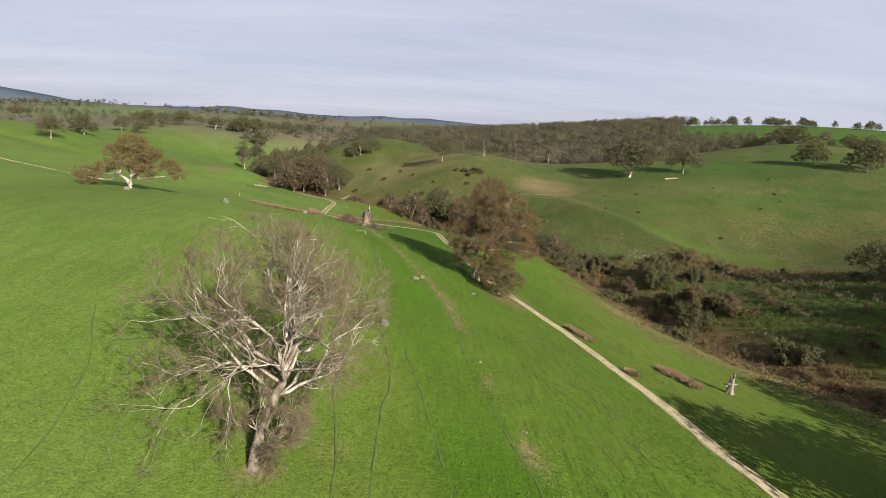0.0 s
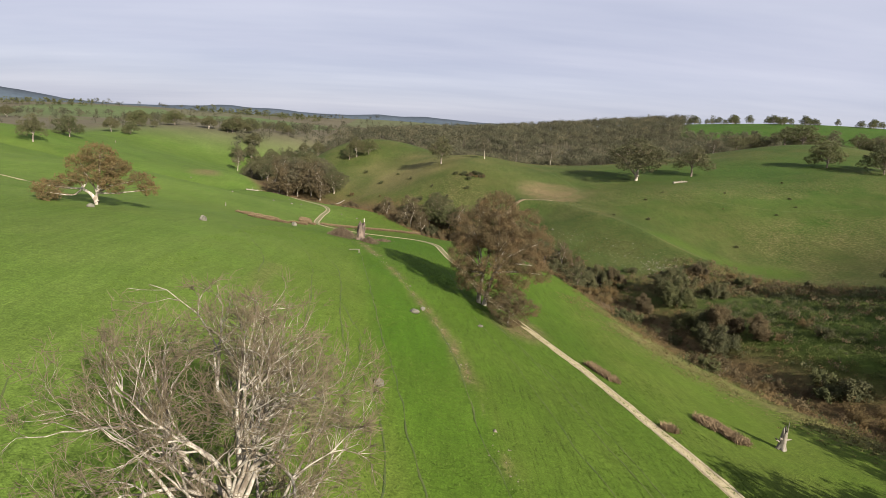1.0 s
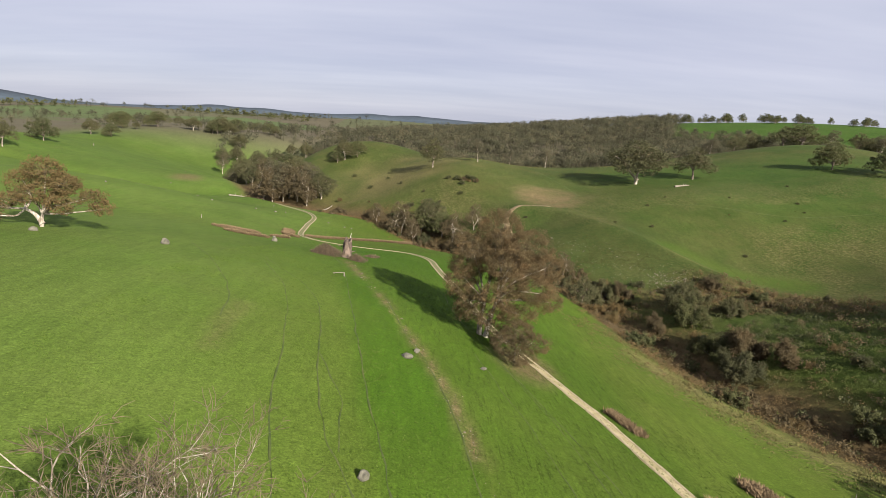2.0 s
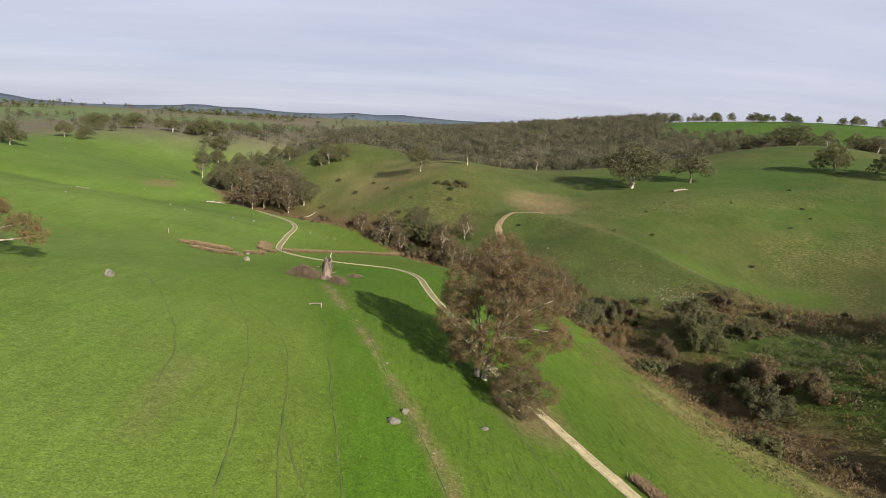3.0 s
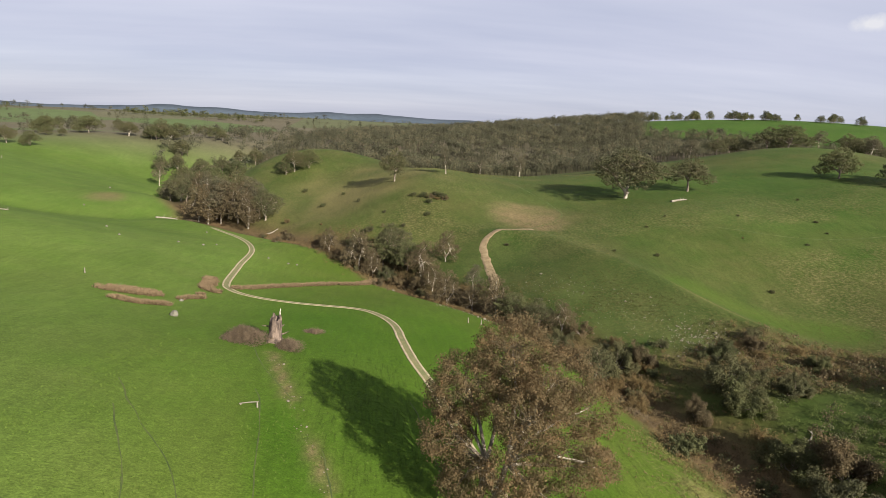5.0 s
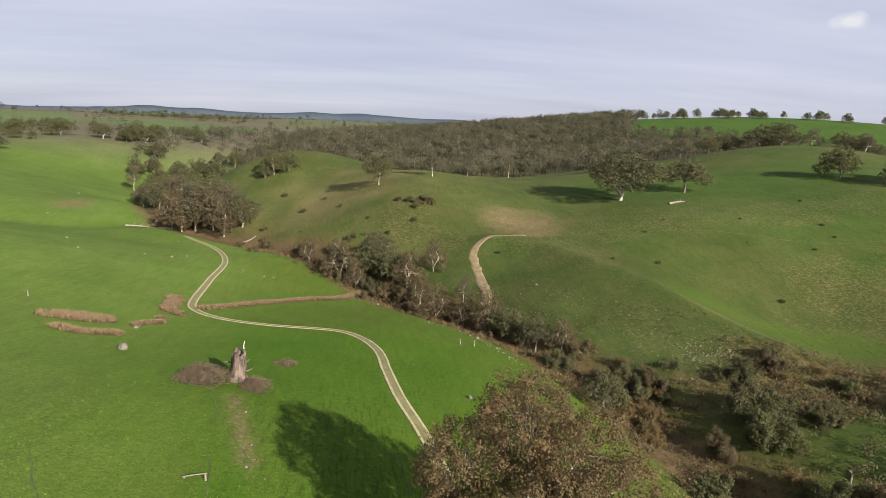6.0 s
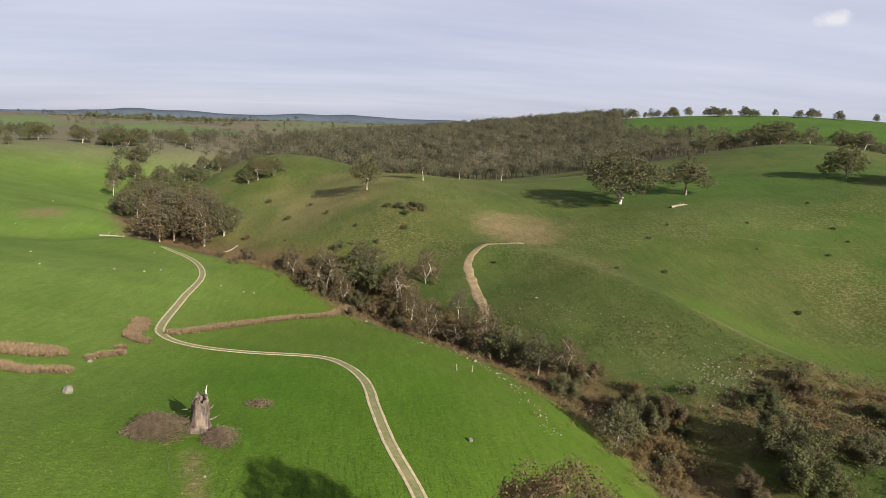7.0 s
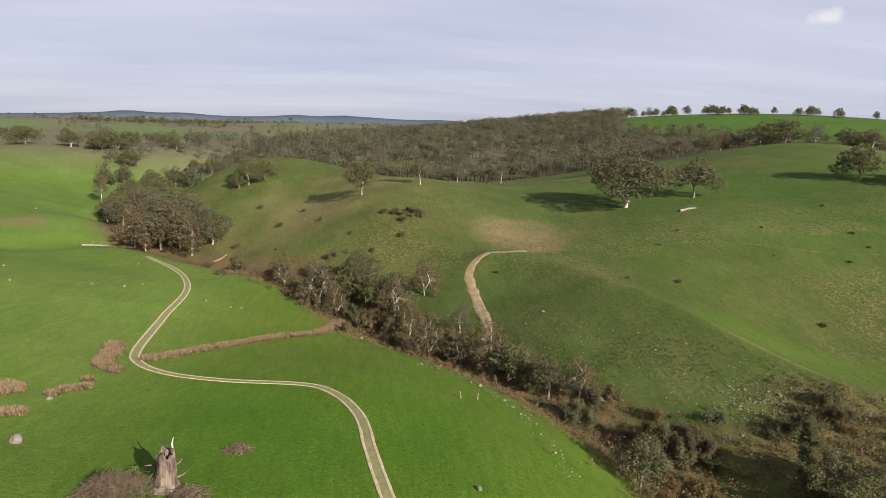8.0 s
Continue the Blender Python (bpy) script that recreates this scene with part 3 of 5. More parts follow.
def skeleton(rng, trunk, limbs, levels, spread, first, reach, thick, wobble=0.12, lift=0.10, kids=(2, 4), shrink=0.68, squat=1.0, fan=()):
    """Limbs of a gum: a list of (points, radii, level), and the tips.
    trunk: height of the bole; limbs: how many leave it; first: their length; reach: lean of the limbs in degrees."""
    wood, tips = [], []

    def path(p, d, length, r0, r1, n, up):
        pts, dirs = [p], [d]
        for k in range(n):
            d = d + rng.normal(size=3) * wobble + np.array((0, 0, up))
            d /= np.linalg.norm(d)
            p = p + d * length / n
            pts.append(p)
            dirs.append(d)
        return np.array(pts), np.linspace(r0, r1, n + 1), dirs

    def grow(p, d, length, r, level):
        n = 5 if level < 2 else (4 if level == 2 else 3)
        pts, rad, dirs = path(p, d, length, r, r * (0.5 if level < levels else 0.25), n, lift)
        wood.append((pts, rad, level))
        if level >= levels - 1:
            tips.append(pts[-1])
        if level >= levels:
            tips.append(pts[len(pts) // 2])
            return
        count = rng.integers(kids[0], kids[1] + 1)
        for c in range(count):
            k = n if c == 0 else int(rng.integers(max(1, n - 3), n + 1))
            d2 = turned(dirs[k], radians(rng.uniform(18, 30 if c == 0 else spread)), rng)
            d2[2] *= squat
            d2 /= np.linalg.norm(d2)
            grow(pts[k], d2, length * shrink * rng.uniform(0.75, 1.2), rad[k] * rng.uniform(0.55, 0.8), level + 1)

    pts, rad, dirs = path(np.zeros(3), np.array((0, 0, 1.0)), trunk, thick, thick * 0.72, 6, 0.05)
    rad[0] *= 1.5
    pts[0, 2] -= 0.4
    wood.append((pts, rad, 0))
    for turn, lean, k, far, stout in fan:
        a, lean = radians(turn + rng.normal() * 9), radians(lean + rng.normal() * 5)
        d = np.array((math.cos(a) * math.sin(lean), math.sin(a) * math.sin(lean), math.cos(lean)))
        grow(pts[k], d, first * far * rng.uniform(0.85, 1.15), thick * stout, 1)
    a0 = rng.uniform(0, 6.28)
    for i in range(limbs):
        a = a0 + i * 6.283 / limbs + rng.normal() * 0.35
        lean = radians(reach * rng.uniform(0.45, 1.2))
        d = np.array((math.cos(a) * math.sin(lean), math.sin(a) * math.sin(lean), math.cos(lean)))
        k = 6 if i < 2 else int(rng.integers(3, 7))
        grow(pts[k], d, first * rng.uniform(0.75, 1.2), thick * rng.uniform(0.42, 0.62), 1)
    return wood, np.array(tips)


def tubes(wood, keep, sides=(8, 6, 5, 4, 3, 3)):
    """Tapered tubes along the chosen branches: vertices and quads."""
    V, Fq, base = [], [], 0
    for pts, rad, level in wood:
        if not keep(level):
            continue
        k = sides[min(level, 5)]
        t = np.gradient(pts, axis=0)
        t /= np.linalg.norm(t, axis=1)[:, None] + 1e-9
        ref = np.array((1.0, 0, 0)) if abs(t[0, 0]) < 0.8 else np.array((0, 1.0, 0))
        u = np.cross(t, ref)
        u /= np.linalg.norm(u, axis=1)[:, None] + 1e-9
        w = np.cross(t, u)
        a = np.arange(k) * 6.2832 / k
        ring = pts[:, None] + rad[:, None, None] * (np.cos(a)[None, :, None] * u[:, None] + np.sin(a)[None, :, None] * w[:, None])
        V.append(ring.reshape(-1, 3))
        i = np.arange(len(pts) - 1)[:, None] * k
        j = np.arange(k)[None]
        Fq.append(base + np.stack([i + j, i + (j + 1) % k, i + k + (j + 1) % k, i + k + j], -1).reshape(-1, 4))
        base += len(pts) * k
    return np.vstack(V), np.vstack(Fq)


def leaves(rng, centres, count, radius, size, droop=0.5, flat=0.75, slim=0.33):
    """Pointed leaves strewn round each centre, facing mostly outwards: vertices and quads."""
    n = len(centres) * count
    r = np.repeat(np.broadcast_to(radius, (len(centres),)), count)[:, None]
    out = rng.normal(size=(n, 3))
    out /= np.linalg.norm(out, axis=1)[:, None] + 1e-9
    c = np.repeat(centres, count, 0) + out * (rng.random((n, 1)) ** 0.45) * r * np.array((1, 1, flat))
    face = out + rng.normal(size=(n, 3)) * 0.5 + np.array((0, 0, 0.25))
    face /= np.linalg.norm(face, axis=1)[:, None] + 1e-9
    a = rng.normal(size=(n, 3))
    a[:, 2] -= droop
    a -= np.sum(a * face, 1)[:, None] * face
    a /= np.linalg.norm(a, axis=1)[:, None] + 1e-9
    b = np.cross(face, a)
    L = size * rng.uniform(0.6, 1.3, (n, 1))
    v = np.stack([c - a * L / 2, c + b * L * slim / 2, c + a * L / 2, c - b * L * slim / 2], 1)
    return v.reshape(-1, 3), np.arange(n * 4).reshape(-1, 4)


def part(name, data, parent, label=""):
    ob = new(name, data)
    ob.parent = parent
    return tagged(ob, label)


def gum_tree(name, seed, trunk, limbs, levels, first, reach, thick, leaf, wood_mat, count, radius, size, label, category="tree", spread=48, droop=0.5, thin=1.0, squat=1.0, kids=(2, 4), lift=0.1, slim=0.33, flat=0.75, shrink=0.68, hang=0.5, fan=(), wobble=0.12):
    """A gum: an Empty at its foot, with trunk, branches and crown."""
    rng = np.random.default_rng(seed)
    wood, tips = skeleton(rng, trunk, limbs, levels, spread, first, reach, thick, squat=squat, kids=kids, lift=lift, shrink=shrink, fan=fan, wobble=wobble)
    tree = tagged(new(name), label, category)
    part("trunk", mesh_of("trunk", *tubes(wood, lambda k: k == 0), wood_mat, True), tree)
    part("limb_frame", mesh_of("limb_frame", *tubes(wood, lambda k: 0 < k < levels), wood_mat, True), tree)
    tips = tips[rng.random(len(tips)) < thin]
    low = tips[rng.random(len(tips)) < hang]
    tips = np.vstack([tips, low - np.array((0, 0, 1)) * radius * rng.uniform(0.7, 2.0, (len(low), 1))])
    tips[:, 2] = np.maximum(tips[:, 2], radius * 0.6)
    part("crown", mesh_of("crown", *leaves(rng, tips, count, radius * rng.uniform(0.6, 1.3, len(tips)), size, droop, slim=slim, flat=flat), leaf), tree)
    tall = max(p[-1][2] for p, _, _ in wood)
    tree["tall"] = float(tall + radius * 0.5)
    return tree


def stand(ob, x, y, tall=None, turn=0.0, sink=0.15, wide=1.0):
    """Set a tree on the land, scaled to that height."""
    s = tall / ob["tall"] if tall else 1.0
    ob.matrix_basis = pose(x, y, height(x, y) - sink, 0, 0, turn) @ Matrix.Diagonal((s * wide, s * wide, s, 1))
    return ob


def plant(kinds, rows, group=""):
    """Copies of the given trees at rows of x, y, height, which kind, turn."""
    for x, y, tall, k, turn, *wide in rows:
        ob = kinds[k]
        s = tall / ob["tall"]
        w = s * (wide[0] if wide else 1.0)
        m = pose(x, y, height(x, y) - 0.15, 0, 0, turn) @ Matrix.Diagonal((w, w, s, 1))
        if ob.get("used"):
            keep = ob.matrix_basis.copy()
            ob.matrix_basis = Matrix()
            made = copy_thing(ob, m)
            ob.matrix_basis = keep
        else:
            made = ob
            ob["used"] = 1
            ob.matrix_basis = m
        tagged(made, group=group)


def bent(wood, tall, half_x, half_y, shift, bow):
    """Wood scaled to that height and half widths, and leaning by shift over the first metres."""
    every = np.vstack([p for p, _, _ in wood])
    k = np.array((half_x / np.percentile(np.abs(every[:, 0]), 99), half_y / np.percentile(np.abs(every[:, 1]), 99), tall / np.percentile(every[:, 2], 99.3)))
    out = []
    for p, r, level in wood:
        q = p * k
        if level >= 3 and np.any(np.abs(q) > np.array((half_x, half_y, tall)) * 1.04):
            continue
        for axis_no, top in ((0, half_x), (1, half_y), (2, tall)):
            over = np.abs(q[:, axis_no]) - top * 0.92
            q[:, axis_no] -= np.sign(q[:, axis_no]) * np.maximum(over, 0) * 0.65
        lean = 1 - np.exp(-np.maximum(q[:, 2], 0) / bow)
        q[:, 0] += shift[0] * lean
        q[:, 1] += shift[1] * lean
        out.append((q, r, level))
    return out


# the great leafless gum in the pasture
LEANS = (6, 16, 22, 28, 34, 40, 46, 52, 58, 64, 70, 76, 80, 84)


def dead_gum():
    rng = np.random.default_rng(213)
    fan = [(i * 137.5, lean, 6 if lean < 50 else (5 if lean < 72 else 4), 1.0 if lean < 72 else 0.95, 0.62 if lean < 50 else 0.5) for i, lean in enumerate(LEANS)]
    fan += [(20, 94, 3, 0.32, 0.2), (195, 88, 3, 0.4, 0.24), (300, 92, 2, 0.28, 0.16), (250, 88, 2, 0.34, 0.2)]
    wood, tips = skeleton(rng, 4.4, 0, 5, 42, 4.2, 58, 0.40, wobble=0.24, lift=0.05, kids=(3, 4), shrink=0.66, fan=fan)
    wood = bent(wood, 15.8, 8.9, 7.4, (-1.4, 8.2), 3.5)
    wood = [(p, r * (0.95, 0.72, 0.9, 1.15, 1.35, 1.5)[k], k) for p, r, k in wood]
    for p, r, k in list(wood):
        if k >= 4:
            for _ in range(5 if k == 5 else 4):
                d = (p[-1] - p[0]) / np.linalg.norm(p[-1] - p[0])
                i = int(rng.integers(1, len(p)))
                q = turned(d, radians(rng.uniform(20, 60)), rng)
                e = p[i] + q * rng.uniform(0.3, 0.9)
                wood.append((np.array([p[i], (p[i] + e) / 2 + rng.normal(0, 0.05, 3), e]), np.array((0.015, 0.013, 0.008)), 6))
    tree = tagged(new("dead_gum_tree"), "large pale leafless gum tree with a tangle of bare branches", "tree")
    part("trunk", mesh_of("trunk", *tubes(wood, lambda k: k == 0, (12,)), BARK_DARK, True), tree, "gnarled leaning grey and brown trunk")
    part("main_fork", mesh_of("main_fork", *tubes(wood, lambda k: 1 <= k <= 4), BARK_DEAD, True), tree, "bleached twisting limbs and boughs")
    part("bough_frame", mesh_of("bough_frame", *tubes(wood, lambda k: k == 5), BARK_GREY, True), tree, "thin grey-brown branches")
    part("twig_tangle", mesh_of("twig_tangle", *tubes(wood, lambda k: k > 5), TWIG, True), tree, "fine brown twigs")
    tree["tall"] = float(max(p[-1][2] for p, _, _ in wood))
    return stand(tree, -10.6, 34.6)


dead_gum()


def spread_out(p, gap):
    """Those of the points that keep that distance from one another."""
    keep = []
    for q in p:
        if not keep or np.min(np.sum((np.array(keep) - q) ** 2, 1)) > gap * gap:
            keep.append(q)
    return np.array(keep)


def lobed_gum(name, seed, stems, thick, lobes, gap, clump, count, size, leaf, wood_mat, label, category="tree", slim=0.45, droop=0.5, branch=0.04):
    """A gum whose crown is a set of rounded masses, each a shell of leafy clumps on limbs of its own.
    stems: lines of points from the foot to a fork; lobes: centre and half widths."""
    rng = np.random.default_rng(seed)
    tree = tagged(new(name), label, category)
    wood, clumps_at = [], []
    for stem in stems:
        p = curve_line(np.array(stem, float), 8)
        r = np.linspace(thick, thick * 0.6, len(p))
        r[0] *= 1.5
        part("trunk", mesh_of("trunk", *tubes([(p, r, 0)], lambda k: True), wood_mat, True), tree)
    forks = np.array([s[-1] for s in stems], float)
    lobes = np.array(lobes, float)
    for c in lobes:
        mid, half = c[:3], c[3:]
        f = forks[np.argmin(np.hypot(forks[:, 0] - mid[0], forks[:, 1] - mid[1]))]
        knee = f + (mid - f) * np.array((0.35, 0.35, 0.55)) + rng.normal(0, 0.35, 3)
        limb = curve_line(np.array([f, knee, mid + rng.normal(0, 0.15, 3) * half]), 8) + rng.normal(0, 0.05, (9, 3)) * np.linspace(0, 1, 9)[:, None]
        wood.append((limb, np.linspace(thick * 0.5, thick * 0.16, len(limb)), 1))
        n = int(60 * (half[0] * half[1]) / gap**2) + 20
        d = rng.normal(size=(n, 3))
        d /= np.linalg.norm(d, axis=1)[:, None]
        d = d[(d[:, 2] > -0.35) | (rng.random(n) < 0.35)]
        p = mid + d * half * rng.uniform(0.62, 1.0, (len(d), 1)) ** 0.7
        inside = np.zeros(len(p), bool)
        for o in lobes:
            if o is not c:
                inside |= np.sum(((p - o[:3]) / o[3:]) ** 2, 1) < 0.5
        p = spread_out(p[~inside], gap)
        for q in p:
            a = limb[int(rng.integers(3, len(limb)))]
            m = a + (q - a) * 0.55 + np.array((0, 0, 0.12 * np.linalg.norm(q - a))) + rng.normal(0, 0.12, 3)
            wood.append((np.array([a, (a + m) / 2 + rng.normal(0, 0.06, 3), m, q]), np.array((1.0, 0.7, 0.45, 0.2)) * branch, 3))
        clumps_at.append(p)
    at = np.vstack(clumps_at)
    part("limb_frame", mesh_of("limb_frame", *tubes(wood, lambda k: k == 1), wood_mat, True), tree)
    part("twig_frame", mesh_of("twig_frame", *tubes(wood, lambda k: k == 3), TWIG, True), tree, "thin brown branches")
    part("crown", mesh_of("crown", *leaves(rng, at, count, clump * rng.uniform(0.7, 1.25, len(at)), size, droop, slim=slim, flat=0.8), leaf), tree)
    tree["tall"] = float(at[:, 2].max() + clump * 0.6)
    return tree


def curve_line(p, n):
    """n steps along a smooth line through a few points."""
    s = np.linspace(0, len(p) - 1, n + 1)
    if len(p) == 2:
        return p[0] + (p[1] - p[0]) * np.linspace(0, 1, n + 1)[:, None]
    out = []
    q = np.vstack([2 * p[0] - p[1], p, 2 * p[-1] - p[-2]])
    for v in s:
        i = min(int(v), len(p) - 2)
        u = v - i
        a, b, c, d = q[i : i + 4]
        out.append(0.5 * (2 * b + (c - a) * u + (2 * a - 5 * b + 4 * c - d) * u**2 + (3 * b - a - 3 * c + d) * u**3))
    return np.array(out)


def round_lobes(seed, n, tall, wide, low=0.42, size=(0.17, 0.26)):
    """Rounded masses for a tree of that height and width."""
    r = np.random.default_rng(seed)
    out = [(r.normal() * 0.06 * wide, r.normal() * 0.06 * wide, tall * 0.84, wide * 0.2, wide * 0.2, tall * 0.16)]
    for i in range(n):
        a, f = i * 2.4 + r.normal() * 0.3, math.sqrt((i + 0.6) / n)
        z = tall * (0.8 - (0.8 - low) * f**1.6 + r.normal() * 0.05)
        h = r.uniform(*size)
        out.append((math.cos(a) * f * wide * 0.36, math.sin(a) * f * wide * 0.36, z, wide * h * 0.85, wide * h * 0.85, tall * h * 0.72))
    return out


GREAT = [
    (2.2, 0, 16.2, 3.2, 3.2, 3.0), (6.3, -1, 13.9, 3.5, 3.4, 2.6), (9.0, -0.5, 10.8, 2.9, 3.0, 2.1), (-1.8, 0.5, 12.8, 3.0, 3.2, 2.6),
    (-3.4, -0.5, 8.6, 2.4, 2.8, 1.9), (3.0, -4.0, 12.0, 3.3, 3.0, 2.5), (2.5, 4.5, 12.5, 3.3, 3.2, 2.7), (7.0, -4.5, 8.6, 2.9, 2.8, 1.8),
    (9.4, -2.5, 6.4, 2.1, 2.2, 1.4), (2.0, -5.2, 8.0, 2.6, 2.4, 1.7), (-2.2, 4.5, 9.3, 2.7, 2.8, 2.0), (6.8, 4.2, 10.0, 2.9, 3.0, 2.2), (2.5, 0, 10.6, 2.8, 2.8, 2.2),
    (-1.6, -3.4, 6.2, 2.3, 2.2, 1.6), (4.8, -5.2, 5.2, 2.6, 2.2, 1.6), (4.6, 2.2, 7.0, 2.6, 2.6, 1.7), (-2.8, 2.4, 5.8, 2.0, 2.2, 1.4), (-2.4, -1.4, 4.0, 1.7, 1.7, 1.2), (0.8, -3.4, 3.9, 2.0, 1.7, 1.3), (3.6, -2.4, 4.6, 1.9, 1.8, 1.3),
]
big = lobed_gum("river_gum", 320, [[(0, 0, -0.5), (0.1, 0, 2.4), (0.5, 0.1, 5.4)], [(0.9, -0.4, -0.5), (1.4, -0.5, 2.4), (2.2, -0.6, 5.6)]], 0.42, GREAT, 1.0, 0.85, 170, 0.20, LEAF_BRONZE, BARK_PALE, "tall spreading gum with bronze-green leaves beside the track")
stand(big, 7.6, 116.2, 20.3)
LOW_MASSES = [(0, 0, 4.4, 2.4, 2.3, 1.7), (2.4, -1.8, 3.3, 2.0, 2.0, 1.5), (-1.9, -1.6, 3.2, 1.9, 1.9, 1.4), (1.2, 2.2, 3.6, 2.0, 1.9, 1.5), (-2.0, 1.8, 3.5, 1.8, 1.8, 1.3), (0.6, -3.6, 2.2, 1.8, 1.6, 1.2)]
young = lobed_gum("young_gum", 317, [[(0, 0, -0.3), (0, 0, 0.6), (0.1, 0, 1.4)]], 0.16, LOW_MASSES, 0.8, 0.62, 110, 0.19, LEAF_BRONZE, BARK_PALE, "low bronze-leaved young gum beside the great one", branch=0.035)
stand(young, 12.0, 107.6, turn=0)
RUSTY = [(0.8, 0, 9.6, 2.9, 2.7, 1.8), (-2.4, 0.5, 7.9, 2.3, 2.3, 1.6), (4.4, -0.5, 7.6, 2.4, 2.2, 1.5), (7.6, 0.5, 5.6, 2.2, 2.0, 1.3), (9.4, 0, 4.2, 1.5, 1.5, 1.0), (-8.2, 0, 3.5, 2.5, 2.2, 1.4), (-5.2, 1, 4.9, 1.8, 1.9, 1.2), (1.5, 3.4, 7.2, 2.4, 2.2, 1.5), (0.5, -3.2, 6.4, 2.3, 2.2, 1.4), (4.8, -3, 5.0, 1.9, 1.8, 1.2), (-6.8, -2.0, 2.7, 1.9, 1.7, 1.1), (2.6, -1, 5.6, 1.6, 1.6, 1.0)]
rust = lobed_gum("rust_gum", 403, [[(0, 0, -0.4), (0.1, 0, 1.6), (0.3, 0, 3.0)], [(0.2, 0, 1.4), (-0.8, 0.1, 2.8), (-2.2, 0.1, 3.6)]], 0.36, RUSTY, 0.9, 0.8, 75, 0.28, LEAF_RUST, BARK_PALE, "solitary gum with rust-brown leaves on the open slope")
stand(rust, -59.6, 118.0, turn=0, sink=1.0)

KINDS = [
    lobed_gum("gum_tree", 21, [[(0, 0, -0.5), (0.1, 0, 2.2), (0.4, 0.1, 4.2)], [(0.3, 0, 1.6), (-1.2, 0.3, 3.6), (-2.2, 0.4, 4.8)]], 0.42, round_lobes(1, 13, 15, 16), 1.3, 1.15, 34, 0.48, LEAF_OLIVE, BARK_PALE, "broad olive-green gum tree with pale limbs on the hillside", slim=0.55),
    lobed_gum("gum_tree", 22, [[(0, 0, -0.5), (0, 0, 1.8), (0.3, 0.1, 3.2)]], 0.32, round_lobes(2, 9, 11, 11.5), 1.2, 1.05, 30, 0.46, LEAF_OLIVE, BARK_GREY, "rounded olive-green gum tree on the grass", slim=0.55),
    lobed_gum("gum_tree", 23, [[(0, 0, -0.5), (0.2, 0, 3.0), (0.6, 0.1, 5.4)]], 0.30, round_lobes(3, 9, 14, 10, 0.36), 1.25, 1.05, 34, 0.42, LEAF_GREY, BARK_PALE, "upright gum tree with a brownish crown and white trunk", slim=0.55),
    lobed_gum("gum_tree", 24, [[(0, 0, -0.5), (0, 0, 0.8), (0.2, 0.1, 1.6)]], 0.28, round_lobes(4, 10, 9, 13, 0.26), 1.25, 1.05, 30, 0.46, LEAF_DARK, BARK_GREY, "low bushy dark-green tree on the slope", slim=0.55),
    lobed_gum("gum_tree", 25, [[(0, 0, -0.5), (0.3, 0, 2.6), (0.9, 0.1, 4.6)], [(0.3, 0, 1.4), (-0.9, 0.4, 3.4), (-1.6, 0.6, 5.0)]], 0.24, round_lobes(5, 10, 11, 10, 0.26), 1.2, 1.0, 26, 0.42, SCRUB_LEAF, BARK_PALE, "thin grey-brown gum tree by the creek with white limbs", slim=0.5, branch=0.05),
]
KINDS.append(lobed_gum("gum_tree", 26, [[(0, 0, -2.5), (0, 0, 0.8), (0.2, 0.1, 2.0)]], 0.34, round_lobes(6, 9, 9, 9.5, 0.30, (0.2, 0.3)), 1.3, 1.1, 30, 0.50, LEAF_DARK, BARK_GREY, "dark rounded tree standing on the skyline", slim=0.55))
# hillside across the creek, the grove in the bend, the valley beyond
plant(KINDS, [(94.7, 307, 21, 0, 20, 1.45), (122.7, 311, 15.5, 1, 80, 1.25), (184.3, 305, 13.5, 3, 10), (197, 284, 15, 3, 130), (206, 290, 14, 1, 60), (0.7, 333, 14.8, 1, 15), (23.5, 338, 12, 2, 200), (-51, 392, 12.5, 0, 100), (-44, 395, 10, 3, 140), (-55, 389, 7, 3, 30), (-160, 503, 17, 2, 40), (-175, 600, 10, 3, 70), (68, 391, 11, 2, 10), (48, 400, 9, 2, 50), (130, 404, 12, 1, 5)])
plant(KINDS, [(-86.5, 345, 18, 4, 0, 0.85), (-82, 351, 17, 2, 60), (-74.5, 337, 20, 2, 120), (-66.5, 334, 19, 4, 200), (-60.6, 327, 17, 4, 300), (-78, 343, 19, 2, 30), (-54, 330, 14, 0, 75), (-70, 346, 19, 0, 250), (-81, 344, 17, 4, 20), (-63, 337, 18, 2, 140), (-57, 333, 16, 2, 190), (-72, 340, 17, 4, 280), (-80, 337, 15, 4, 310)], "grove of gums in the creek bend")
plant(KINDS, [(-100, 372, 13, 1, 10), (-108, 388, 14, 0, 50), (-98, 386, 12, 4, 90), (-118, 402, 14, 2, 130), (-112, 412, 13, 0, 170), (-124, 424, 14, 1, 210), (-116, 432, 13, 4, 250), (-132, 444, 14, 0, 290), (-126, 458, 13, 2, 330), (-140, 470, 14, 1, 20), (-134, 486, 14, 0, 60), (-146, 500, 14, 2, 15), (-138, 520, 15, 0, 45), (-157, 544, 16, 1, 75), (-148, 560, 15, 2, 105), (-152, 574, 16, 0, 135), (-140, 590, 16, 1, 165), (-131, 611, 13, 0, 195), (-116, 604, 15, 1, 225), (-104, 590, 13, 2, 5), (-124, 572, 13, 3, 35), (-92, 378, 12, 2, 10), (-104, 398, 12, 1, 80), (-100, 408, 11, 3, 120), (-116, 446, 13, 0, 200), (-120, 478, 13, 3, 300), (-128, 505, 13, 1, 30), (-132, 540, 14, 3, 100), (-168, 566, 14, 0, 10), (-176, 552, 13, 1, 140)], "gums along the upper creek")
